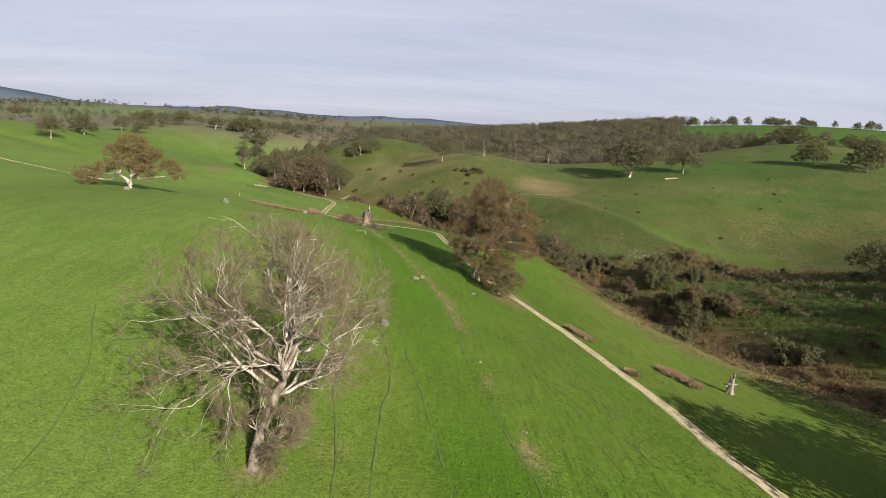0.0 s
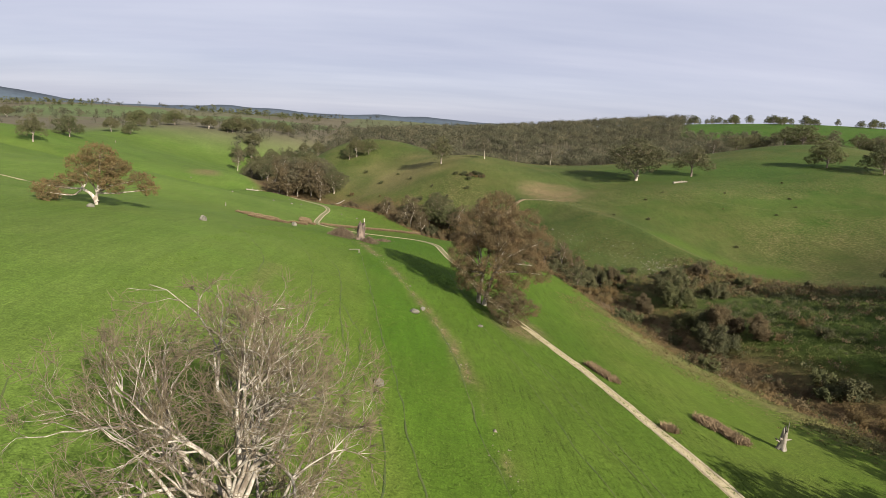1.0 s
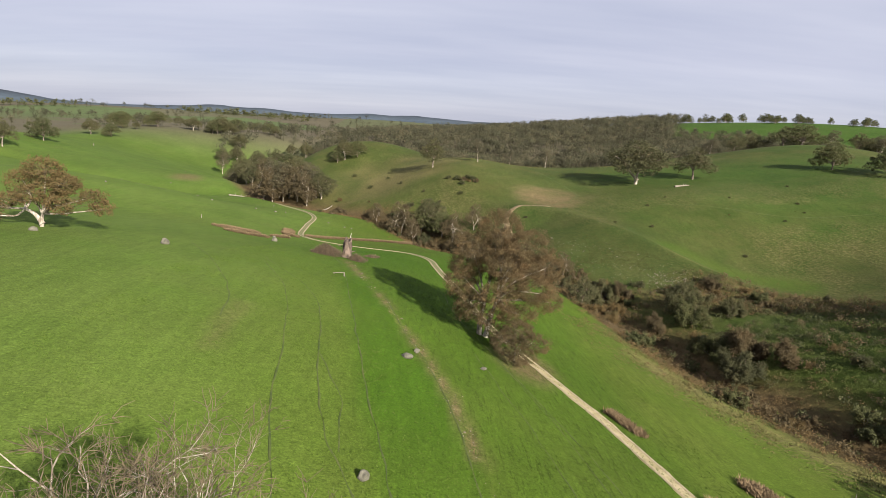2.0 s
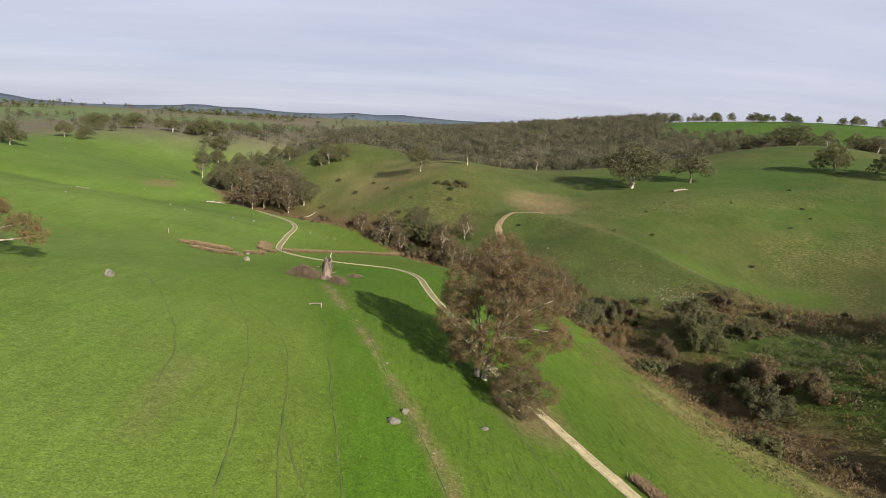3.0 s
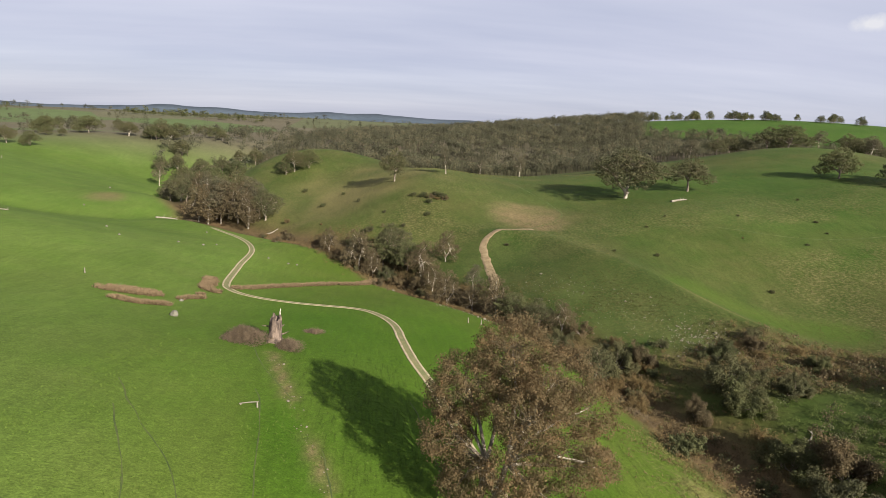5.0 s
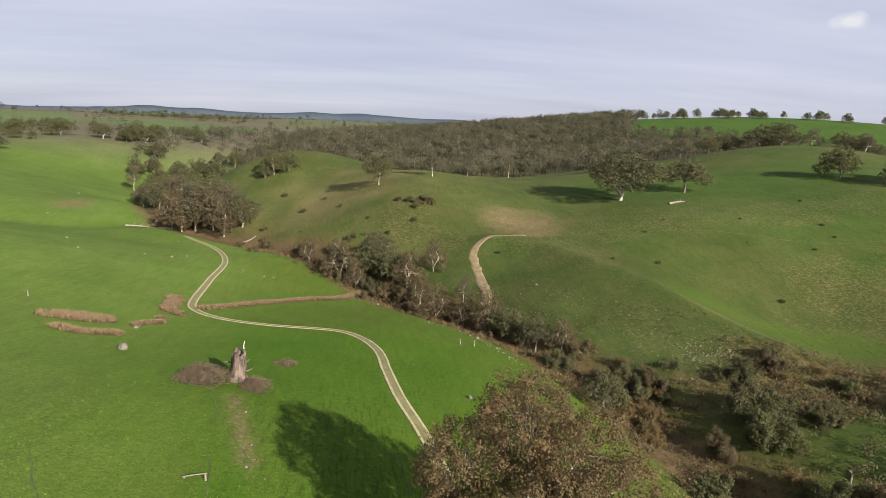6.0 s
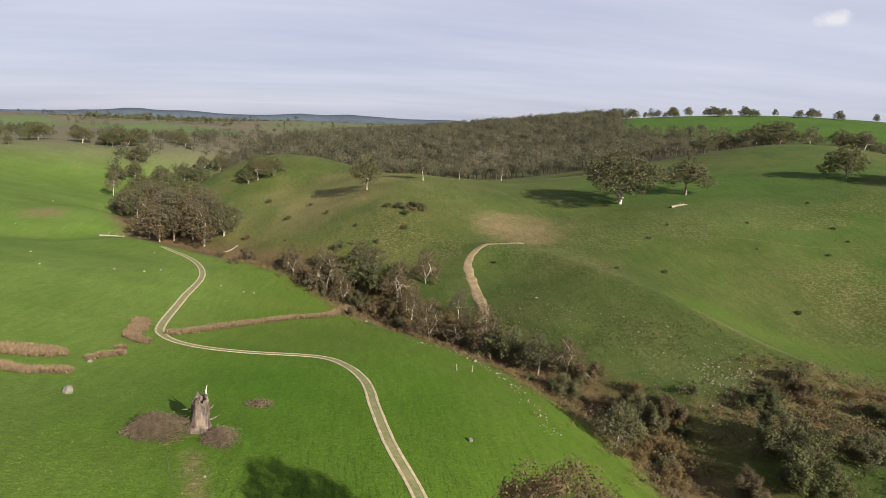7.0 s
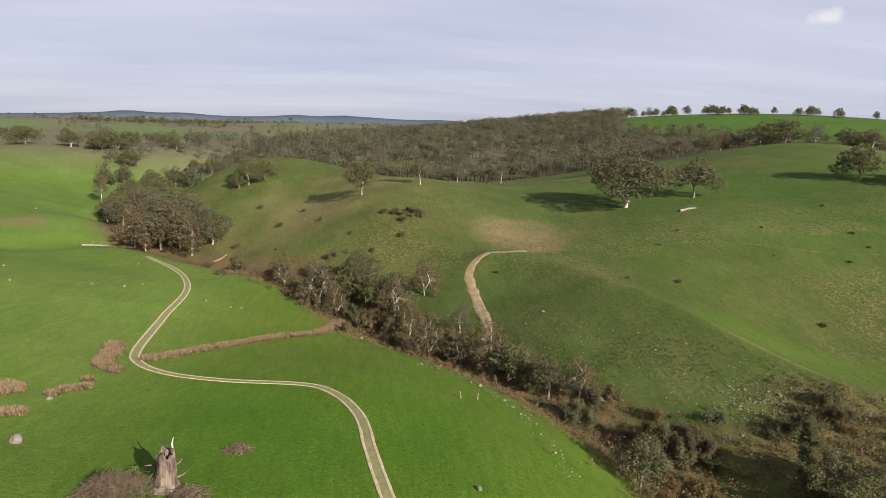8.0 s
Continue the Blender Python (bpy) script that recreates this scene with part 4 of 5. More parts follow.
plant(KINDS, [(-11, 260, 14.5, 4, 0), (-3, 264, 10, 3, 40), (0, 266, 12, 0, 80), (9, 250, 12, 4, 120), (17, 254, 10.5, 4, 160), (5, 256, 10, 3, 10), (15, 224, 10.5, 4, 200), (26.5, 213, 11, 4, 240), (34, 199, 9, 1, 280), (39, 197, 8.5, 4, 320), (38, 170, 8, 1, 15), (-22, 277, 9, 4, 20), (-14, 270, 8, 2, 60), (21, 218, 8.5, 4, 70), (12, 240, 9, 4, 33), (23, 232, 8, 2, 110), (-6, 256, 9, 4, 220), (30, 207, 8, 3, 10)], "trees along the creek")
plant(KINDS, [(-200, 318, 14, 1, 0), (-214, 372, 13, 3, 50), (-272, 528, 13, 0, 100), (-255, 526, 11, 3, 150), (48.5, 40, 17, 1, 30, 1.3), (57, 33, 16, 1, 60, 1.2), (60, 40, 15, 3, 10, 1.2), (71, 57, 16, 3, 200, 1.15), (81, 59, 15, 3, 260, 1.1), (112, 122, 13, 1, 10), (121, 132, 14, 0, 99), (130, 113, 14, 1, 44), (92, 84, 14, 0, 70), (99, 92, 15, 1, 33), (86, 70, 13, 3, 12), (108, 104, 14, 0, 54), (138, 128, 15, 1, 80), (146, 118, 15, 0, 120), (-277, 590, 9, 3, 200), (-262, 585, 8, 1, 20), (102, 137, 10, 3, 250)], "scattered paddock trees")
plant(KINDS, [(-394.0, 807.8, 15, 0, 0, 1.3), (-407.7, 868.5, 15, 1, 67, 1.3), (-260.4, 624.6, 15, 3, 134, 1.3), (-353.6, 907.4, 14, 1, 201, 1.3), (-227.8, 626.1, 13, 0, 268, 1.3), (-209.0, 625.1, 11, 1, 335, 1.3), (-205.1, 626.5, 12, 3, 42, 1.3), (-203.0, 631.6, 19, 1, 109, 1.3), (-195.9, 632.0, 12, 0, 176, 1.3), (-193.2, 637.3, 10, 1, 243, 1.3), (-199.0, 667.0, 13, 3, 310, 1.3), (-219.5, 799.1, 11, 1, 17, 1.3), (-215.7, 804.4, 12, 0, 84, 1.3), (-179.6, 702.4, 11, 1, 151, 1.3), (-169.4, 684.5, 11, 3, 218, 1.3), (-159.1, 666.6, 10, 1, 285, 1.3), (-175.8, 601.0, 13, 0, 352, 1.3), (-513.0, 754.1, 15, 0, 59, 1.3), (-290.7, 616.9, 14, 3, 126, 1.3), (-430.1, 951.3, 14, 1, 193, 1.3)], "scattered trees on the far slopes")
# trees beyond the right-hand crest and along the skyline
rng = np.random.default_rng(5)
plant(KINDS, [(205 + i * 9 + rng.uniform(-4, 4), 452 - i * 4 + rng.uniform(-12, 40), rng.uniform(12, 17), int(rng.integers(0, 4)), rng.uniform(0, 360), 1.45) for i in range(20)], "trees behind the crest")
plant(KINDS, [(x + rng.uniform(-6, 6), 1005 - 0.33 * x + rng.uniform(-28, 25), rng.uniform(7, 14), 5, rng.uniform(0, 360), rng.uniform(0.8, 1.3)) for x in (362, 367, 373, 377, 384, 389, 394, 400, 404, 409, 426, 444, 449, 453, 460, 464, 473, 479, 484, 490, 494, 500, 538, 543, 548, 555, 578, 584, 590, 638, 650, 660, 668, 700)], "trees along the skyline")


def woods(name, spots, rng, leaf, count, label, low=9, high=14, broad=(0.26, 0.38), lobe=(0.5, 0.88), size=0.15, category="woods"):
    """Many small far trees in one sheet of stuff: thin trunks and lobed leafy crowns."""
    V, Fq, T, base = [], [], [], 0
    spots = np.asarray(spots)
    z = ground(spots[:, 0], spots[:, 1])
    for (x, y), g in zip(spots, z):
        tall = rng.uniform(low, high)
        wide = tall * rng.uniform(*broad)
        lobes = np.stack([rng.normal(0, wide * 0.42, 5), rng.normal(0, wide * 0.42, 5), tall * rng.uniform(*lobe, 5)], -1)
        lobes[0, :2] *= 0.2
        v, f = leaves(rng, lobes + np.array((x, y, g)), count // 5, wide * 0.62, tall * size, 0.3, slim=0.75)
        V.append(v)
        Fq.append(f + base)
        base += len(v)
        r = 0.02 * tall
        b = np.array(((x - r, y, g - 0.5), (x + r, y, g - 0.5), (x + r * 0.6, y + r, g + tall * 0.7), (x - r * 0.6, y + r, g + tall * 0.7), (x, y - r, g - 0.5), (x, y + r, g - 0.5), (x, y + r * 0.6, g + tall * 0.7), (x, y - r * 0.6, g + tall * 0.7)))
        V.append(b)
        Fq.append(np.array(((0, 1, 2, 3), (4, 5, 6, 7))) + base)
        base += 8
        T.append(np.full(len(v) + 8, rng.random()))
    me = mesh_of(name, np.vstack(V), np.vstack(Fq), leaf)
    me.attributes.new("tree_tone", "FLOAT", "POINT").data.foreach_set("value", np.concatenate(T).astype(np.float32))
    return tagged(new(name, me), label, category, kind="stuff")


def forest_spots(rng):
    """Trees over the long wooded hill."""
    p = np.stack([rng.uniform(-160, 560, 6400), rng.uniform(505, 1030, 6400)], -1)
    return p[(rng.random(len(p)) < in_forest(p[:, 0], p[:, 1])) & (wave(p[:, 0], p[:, 1], 25, 9) > 0.06)]


# woodland leaf colour carries painted haze, as do the far woods
woods("forest", forest_spots(rng), rng, LEAF_FOREST_HAZED, 115, "dense grey-green woodland covering the long hill", 8, 15, (0.36, 0.52), (0.55, 0.88), 0.08)
spots = np.stack([rng.uniform(-1500, 500, 3600), 560 + 2300 * rng.random(3600) ** 1.3], -1)
u, v = spots[:, 0], spots[:, 1]
spots = spots[((wave(u, v, 150, 6) > 0.60) | (rng.random(3600) < 0.14)) & ((u < -160) | (v > 900)) & (np.hypot(u, v) > 620)]
dell = np.stack([rng.uniform(-190, -20, 160), rng.uniform(540, 860, 160)], -1)
spots = np.vstack([spots, dell[wave(dell[:, 0], dell[:, 1], 60, 8) > 0.45]])
woods("far_woods", spots, rng, LEAF_FOREST_HAZED, 100, "scattered trees and belts of woodland across far paddocks", 9, 15, (0.34, 0.55), (0.3, 0.82), 0.095)
# dark shelter belts on the far plain
belt = np.vstack([np.stack([np.linspace(a, b, n), np.linspace(c, d, n)], -1) for a, b, c, d, n in ((-1150, -620, 1750, 1980, 70), (-700, -150, 2350, 2500, 80), (-500, -260, 1300, 1340, 34), (-950, -700, 1200, 1260, 36))])
woods("shelter_belt", belt + rng.normal(0, 5, belt.shape), rng, LEAF_DARK, 90, "dark rows of trees across the far plain", 12, 18, (0.34, 0.5), (0.25, 0.85))


# ---- scrub, reeds and tussocks ----
def clumps(name, spots, rng, material, count, radius, size, label, category, tall=0.5, slim=0.45, flat=0.6, droop=-0.3):
    """Low leafy growth over many spots, one sheet of stuff."""
    spots = np.asarray(spots)
    z = ground(spots[:, 0], spots[:, 1]) + tall * rng.uniform(0.5, 1.1, len(spots))
    v, f = leaves(rng, np.concatenate([spots, z[:, None]], 1), count, radius * rng.uniform(0.6, 1.4, len(spots)), size, droop, flat, slim)
    return tagged(new(name, mesh_of(name, v, f, material)), label, category, kind="stuff")


def blades(spots, rng, count, tall, wide, lean=0.5, spread=0.15):
    """Upright pointed blades fanning from each spot: vertices and quads."""
    spots = np.asarray(spots)
    p = np.repeat(spots, count, 0) + rng.normal(0, spread, (len(spots) * count, 2))
    n = len(p)
    z = ground(p[:, 0], p[:, 1])
    base = np.stack([p[:, 0], p[:, 1], z - 0.05], -1)
    a = rng.uniform(0, 6.283, n)
    h = tall * rng.uniform(0.6, 1.25, n) * np.repeat(rng.uniform(0.7, 1.25, len(spots)), count)
    out = np.stack([np.cos(a), np.sin(a), 0 * a], -1)
    tip = base + out * (h * lean * rng.uniform(0.2, 1.0, n))[:, None] + np.array((0, 0, 1)) * h[:, None]
    mid = (base + tip) / 2 + np.array((0, 0, 1)) * (h * 0.12)[:, None]
    side = np.stack([-np.sin(a), np.cos(a), 0 * a], -1) * wide / 2
    return np.stack([base, mid + side, tip, mid - side], 1).reshape(-1, 3), np.arange(n * 4).reshape(-1, 4)


def strewn(rng, n, x0, x1, y0, y1, chance):
    p = np.stack([rng.uniform(x0, x1, n), rng.uniform(y0, y1, n)], -1)
    return p[rng.random(n) < chance(p[:, 0], p[:, 1])]


def creek_off(x, y):
    return off_line(x, y, CREEK)


rng = np.random.default_rng(77)
SHRUBS = [
    gum_tree("shrub", 51, 0.3, 7, 3, 1.3, 70, 0.07, SCRUB_LEAF, BARK_GREY, 11, 0.5, 0.30, "grey-brown thicket shrub beside the creek", "shrub", kids=(2, 4), slim=0.5),
    gum_tree("shrub", 52, 0.3, 7, 3, 1.2, 66, 0.07, LEAF_DARK, BARK_GREY, 13, 0.5, 0.30, "dense dark-green shrub in the gully", "shrub", kids=(2, 4), slim=0.5),
    gum_tree("shrub", 53, 0.4, 8, 4, 1.2, 60, 0.06, LEAF_RUST, TWIG, 2, 0.4, 0.24, "bare twiggy shrub with a few dead leaves", "shrub", kids=(3, 4), slim=0.4),
    gum_tree("shrub", 54, 0.3, 7, 3, 1.3, 68, 0.07, LEAF_OLIVE, BARK_GREY, 13, 0.5, 0.30, "rounded olive shrub on the creek bank", "shrub", kids=(2, 4), slim=0.5),
]
BUSHES = [
    gum_tree("bush", 61, 0.4, 9, 4, 1.9, 74, 0.09, LEAF_OLIVE, BARK_GREY, 24, 0.55, 0.22, "broad olive bush on the creek bank", "bush", kids=(2, 4), slim=0.5),
    gum_tree("bush", 62, 0.4, 9, 4, 1.8, 74, 0.09, SCRUB_LEAF, BARK_GREY, 20, 0.55, 0.22, "broad grey-brown bush beside the creek", "bush", kids=(2, 4), slim=0.5),
    gum_tree("bush", 63, 0.4, 9, 4, 1.8, 76, 0.09, LEAF_DARK, BARK_GREY, 24, 0.55, 0.22, "broad dark-green bush in the gully", "bush", kids=(2, 4), slim=0.5),
]
rows = []
for x, y in strewn(rng, 1100, -60, 110, 64, 330, lambda x, y: 0.75 * np.exp(-((creek_off(x, y) / 7.5) ** 2)) + 0.30 * bracken_flat(x, y) + 0.12 * fern_slope(x, y)):
    rows.append((x, y, rng.uniform(1.6, 4.6) * (0.7 if creek_off(x, y) > 9 else 1.0), int(rng.choice([0, 0, 1, 2, 2, 3])), rng.uniform(0, 360)))
plant(SHRUBS, rows[:290], "creek scrub")
plant(BUSHES, [(61.2, 164, 7.5, 0, 0), (57.7, 141, 6.5, 2, 50), (61.5, 136, 7, 1, 90), (58, 131, 6.5, 0, 140), (66, 131, 5, 1, 10), (52, 158, 4.5, 1, 30), (60, 157, 6.5, 2, 220), (46, 179, 6.5, 0, 15), (50, 177, 5, 1, 75), (36, 190, 5.0, 0, 40), (31, 204, 4.5, 1, 10), (66, 176, 4.5, 2, 80), (74, 178, 4, 1, 120), (82, 170, 4, 2, 30), (70, 160, 5, 0, 60), (20, 226, 4.5, 1, 20), (8, 243, 5, 1, 200), (-2, 254, 5, 0, 90), (-12, 268, 4.5, 1, 130), (-26, 288, 4.5, 1, 0)], "creek bushes")
plant(SHRUBS, [(47, 170, 4, 2, 0), (44, 164, 4, 2, 90), (42, 160, 3.5, 2, 200)], "creek scrub")
# dark shrubs on the dome of the hill and over the paddock
plant(SHRUBS, [(8.2, 305, 1.8, 1, 0), (11.9, 303, 2.2, 1, 40), (14.5, 300.5, 2.4, 0, 80), (16.6, 303, 2.2, 1, 120), (18.5, 301, 2.4, 1, 160), (20.1, 298.5, 2.2, 0, 200), (14, 296.5, 2.0, 1, 240), (17, 299, 1.8, 2, 20), (12.9, 287.5, 1.7, 1, 60), (4, 282, 1.6, 3, 0), (-29.7, 331, 1.8, 1, 30), (-41.5, 362, 2, 1, 70), (-14, 318, 1.5, 3, 10), (-22, 342, 1.4, 1, 90), (-3, 296, 1.2, 3, 5)], "shrubs on the hill")
plant(SHRUBS, [(66, 239, 0.9, 1, 0), (78.5, 237, 1.1, 1, 30), (103, 217.6, 1.1, 1, 60), (110, 246, 0.8, 2, 90), (140, 255, 1.0, 1, 120), (84, 259.5, 0.9, 1, 150), (127.5, 240, 0.9, 1, 180), (138, 246, 0.8, 1, 210), (36.5, 255, 1.1, 3, 240), (94, 268, 0.8, 1, 20), (150, 280, 0.9, 1, 50), (118, 264, 0.8, 1, 80)], "small dark shrubs on the paddock")

clumps("dead_bracken", strewn(rng, 44000, -60, 115, 60, 300, lambda x, y: 0.75 * np.exp(-(((creek_off(x, y) - 2) / 7) ** 2)) + 0.8 * bracken_flat(x, y)), rng, BRACKEN, 32, 0.75, 0.23, "brown dead bracken and rank grass along the creek", "bracken", tall=0.6, flat=0.8)
clumps("green_bracken", strewn(rng, 14000, 45, 130, 85, 205, lambda x, y: 0.85 * fern_slope(x, y) + 0.35 * bracken_flat(x, y) + 0.08 * np.exp(-((creek_off(x, y) / 14) ** 2))), rng, FERN, 26, 0.8, 0.22, "dark green bracken on the shaded slope", "bracken", tall=0.55)


woods("undergrowth", strewn(rng, 5200, -40, 118, 62, 300, lambda x, y: 0.30 * np.exp(-((creek_off(x, y) / 8) ** 2)) + 0.75 * bracken_flat(x, y) + 0.42 * fern_slope(x, y)), rng, SCRUB_LEAF, 60, "low tangled undergrowth of brown and olive bushes", 0.9, 2.6, (0.5, 0.9), (0.3, 0.75), 0.15, "undergrowth")
woods("dark_undergrowth", strewn(rng, 2600, 20, 118, 62, 240, lambda x, y: 0.22 * np.exp(-((creek_off(x, y) / 8) ** 2)) + 0.35 * bracken_flat(x, y) + 0.55 * fern_slope(x, y)), rng, LEAF_DARK, 60, "low dark-green bushes on the gully slope", 0.9, 2.4, (0.5, 0.9), (0.3, 0.75), 0.15, "undergrowth")


def tussocks(name, spots, count, tall, wide, material, label):
    return tagged(new(name, mesh_of(name, *blades(spots, rng, count, tall, wide, 0.8, 0.12), material)), label, "grass", kind="stuff")


HILL_TUFT = tuft("pale_hill_tufts", (0.080, 0.090, 0.028), (0.122, 0.112, 0.044))
NEAR_TUFT = tuft("pasture_tufts", (0.042, 0.076, 0.009), (0.080, 0.112, 0.022))
far_bank = lambda x, y: smooth((right_of_creek(x, y) - 6) / 8)
tussocks("pasture_tuft", strewn(rng, 60000, -34, 32, 30, 150, lambda x, y: (0.25 + 0.75 * smooth((wave(x, y, 6, 81) + 0.5 * wave(x, y, 1.7, 82) - 0.55) * 3)) * smooth((190 - y) / 110)), 3, 0.13, 0.10, NEAR_TUFT, "short uneven tufts of green pasture grass")
tussocks("dry_tussock", strewn(rng, 40000, 20, 80, 50, 150, lambda x, y: np.exp(-(((creek_off(x, y) - 13.5) / 5) ** 2)) * (1 - far_bank(x, y)) * smooth((wave(x, y, 5, 23) - 0.15) * 2)), 4, 0.22, 0.12, TUSSOCK, "pale dry grass tussocks on the creek bank")
tussocks("hill_tussock", strewn(rng, 52000, -60, 210, 170, 400, lambda x, y: far_bank(x, y) * (0.08 + 0.92 * smooth((wave(x, y, 24, 52) + 0.35 * wave(x, y, 8, 53) - 0.50) * 3)) * (1 - 0.8 * np.exp(-(((x - 150) / 70) ** 2) - ((y - 300) / 50) ** 2))), 4, 0.16, 0.15, HILL_TUFT, "rough grass tussocks over the hillside")
tussocks("green_tussock", strewn(rng, 22000, 25, 90, 165, 262, lambda x, y: far_bank(x, y) * spur_face(x, y) * smooth(1.15 - off_line(x, y, [(30, 225), (52, 200), (64, 184)]) / 20) * smooth((wave(x, y, 7, 71) + 0.5 * wave(x, y, 2.5, 72) - 0.45) * 3)), 5, 0.22, 0.16, TUSSOCK_GREEN, "rough green tussocks on the spur face")


def reed_bed(label, line, width, n, tall=0.55):
    """A dense bed of dry reeds along a line."""
    p = curve_points(line, 0.5) if len(line) > 1 else np.array(line, float)
    spots = p[rng.integers(0, len(p), n)]
    a, r = rng.uniform(0, 6.283, n), width / 2 * np.sqrt(rng.random(n)) * rng.uniform(0.75, 1.1, n)
    spots = spots + np.stack([np.cos(a) * r, np.sin(a) * r], -1)
    spots = spots[wave(spots[:, 0], spots[:, 1], 1.6, 61) * 0.6 + wave(spots[:, 0], spots[:, 1], 0.7, 62) * 0.4 > 0.34]
    bed = tagged(new("reed_bed", mesh_of("reed_bed", *blades(spots, rng, 14, tall, 0.08, 1.1, 0.22), REEDS)), label, "reeds")
    return bed


reed_bed("oval bed of tan dry reeds beside the track", [(34.2, 83.2), (36.4, 77.8)], 2.7, 700)
reed_bed("narrow bed of tan dry reeds along the track", [(22.9, 96), (25, 91.4)], 1.5, 420)
reed_bed("single tuft of dry reeds by the track", [(27.1, 76.3)], 1.3, 120)
reed_bed("broad bed of dry brown reeds in the pasture", [(-53, 181), (-46.5, 181.5)], 5.6, 1700)
reed_bed("long low bed of dry brown reeds", [(-49, 173), (-45, 171.5), (-40.5, 173)], 2.2, 700)
reed_bed("bed of dry reeds at the bend of the track", [(-43, 209), (-41.5, 203), (-41, 199)], 3.0, 900)
reed_bed("bed of dry reeds below the bend of the track", [(-40.8, 197), (-37.5, 194.4)], 2.4, 500)
reed_bed("winding strip of dry reeds down to the creek", [(-35.5, 202.4), (-32, 207), (-28, 213), (-22, 220), (-16, 226.5), (-8.5, 233), (-5.2, 247), (-4, 254)], 2.6, 3000)
for x, y in ((-39.8, 183), (-38.9, 184), (-38, 185.2), (-39.0, 188.5), (-40.4, 181)):
    reed_bed("small tuft of dry reeds in the runnel", [(x, y)], 1.1, 90)


# ---- stones ----
def stone_data(seed, material=STONE, sub=2):
    r = np.random.default_rng(seed)
    bm = bmesh.new()
    bmesh.ops.create_icosphere(bm, subdivisions=sub, radius=0.5)
    k = r.uniform(0.65, 1.2, 3)
    for v in bm.verts:
        q = 1 + 0.34 * noise.noise(v.co * 2.3 + Vector((seed, 0, 0))) + 0.15 * noise.noise(v.co * 6 + Vector((0, seed, 0)))
        v.co = Vector((v.co.x * k[0], v.co.y * k[1], v.co.z * k[2] * 0.8)) * q
    me = bpy.data.meshes.new("boulder")
    bm.to_mesh(me)
    bm.free()
    me.materials.append(material)
    return me


ROCKS = [stone_data(s) for s in (1, 2, 3)] + [stone_data(s) for s in (4, 5)]


def boulder(x, y, size, k, label, turn=0):
    ob = tagged(new("boulder", ROCKS[k]), label, "rock")
    ob.matrix_basis = pose(x, y, height(x, y) + size * 0.16, 0, 0, turn) @ Matrix.Diagonal((size, size, size, 1))


for x, y, s, k in ((-3.0, 93.0, 1.25, 0), (-1.9, 96.2, 0.9, 1), (-5.2, 65.6, 1.2, 2), (6.7, 98.4, 0.75, 0), (-36, 164, 1.7, 1), (-39.8, 179, 0.7, 3), (13.6, 160.6, 0.9, 1), (-58, 113.5, 1.0, 3), (-41, 117.5, 1.6, 2)):
    boulder(x, y, s, k, "grey weathered boulder lying in the grass", x * 40 % 360)
for x, y, s in ((-65.4, 255, 0.9), (-58.6, 256.7, 1.0), (-56, 262, 0.8), (-37.5, 250, 0.8), (-31, 246.6, 0.8), (-28.5, 246.6, 0.7), (0.4, 234.4, 0.9), (-78, 244, 0.8), (-92, 268, 0.9), (-70, 300, 0.9), (-128, 330, 1.0), (-150, 405, 1.1), (-100, 215, 0.8)):
    boulder(x, y, s * 0.75, 3 + int(x) % 2, "small pale stone lying on the green slope", x * 37 % 360)


def scatter_stones(name, spots, low, high, material, label):
    """Many small angular stones, one sheet of stuff."""
    tet = np.array(((1, 0, -0.3), (-0.5, 0.87, -0.3), (-0.5, -0.87, -0.3), (0.15, 0.1, 0.75), (0.7, 0.7, 0.2), (-0.7, 0.1, 0.35)))
    tri = np.array(((0, 4, 3), (4, 1, 3), (1, 5, 3), (5, 2, 3), (2, 0, 3), (0, 1, 4), (1, 2, 5), (0, 2, 1)))
    V, T = [], []
    z = ground(spots[:, 0], spots[:, 1])
    for i, ((x, y), g) in enumerate(zip(spots, z)):
        s = rng.uniform(low, high) * (1 + 1.2 * (rng.random() < 0.06))
        a = rng.uniform(0, 6.283)
        R = np.array(((math.cos(a), -math.sin(a), 0), (math.sin(a), math.cos(a), 0), (0, 0, 1)))
        V.append((tet + rng.normal(0, 0.16, tet.shape)) @ R.T * s * rng.uniform(0.7, 1.3, 3) / 2 + np.array((x, y, g + s * 0.1)))
        T.append(tri + 6 * i)
    return tagged(new(name, mesh_of(name, np.vstack(V), np.vstack(T), material)), label, "stones", kind="stuff")


SCREE = plain("scree_stone", (0.105, 0.090, 0.066), (0.205, 0.175, 0.130), 1.7, 0.9, 0.05)
scatter_stones("scree", strewn(rng, 11000, 30, 90, 165, 232, lambda x, y: smooth(1.3 - np.hypot((x - 66.5) / 8, (y - 184) / 9)) * 0.95 + 0.16 * smooth(1.2 - off_line(x, y, [(36, 222), (52, 203), (64, 186)]) / 12)), 0.14, 0.38, SCREE, "loose grey stones on the spur face")
scatter_stones("bank_stones", strewn(rng, 1500, 5, 32, 160, 214, lambda x, y: np.exp(-((off_line(x, y, [(11, 209.5), (17, 205), (22.4, 194.5), (25.7, 185), (26.6, 174.5), (26.8, 166)]) / 1.2) ** 2))), 0.16, 0.40, SCREE, "grey stones along the edge of the bank")
scatter_stones("trail_stones", strewn(rng, 3200, -18, 14, 35, 148, lambda x, y: np.exp(-((off_line(x, y, ERODED) / 0.8) ** 2))), 0.08, 0.24, SCREE, "grey stones in the eroded strip")


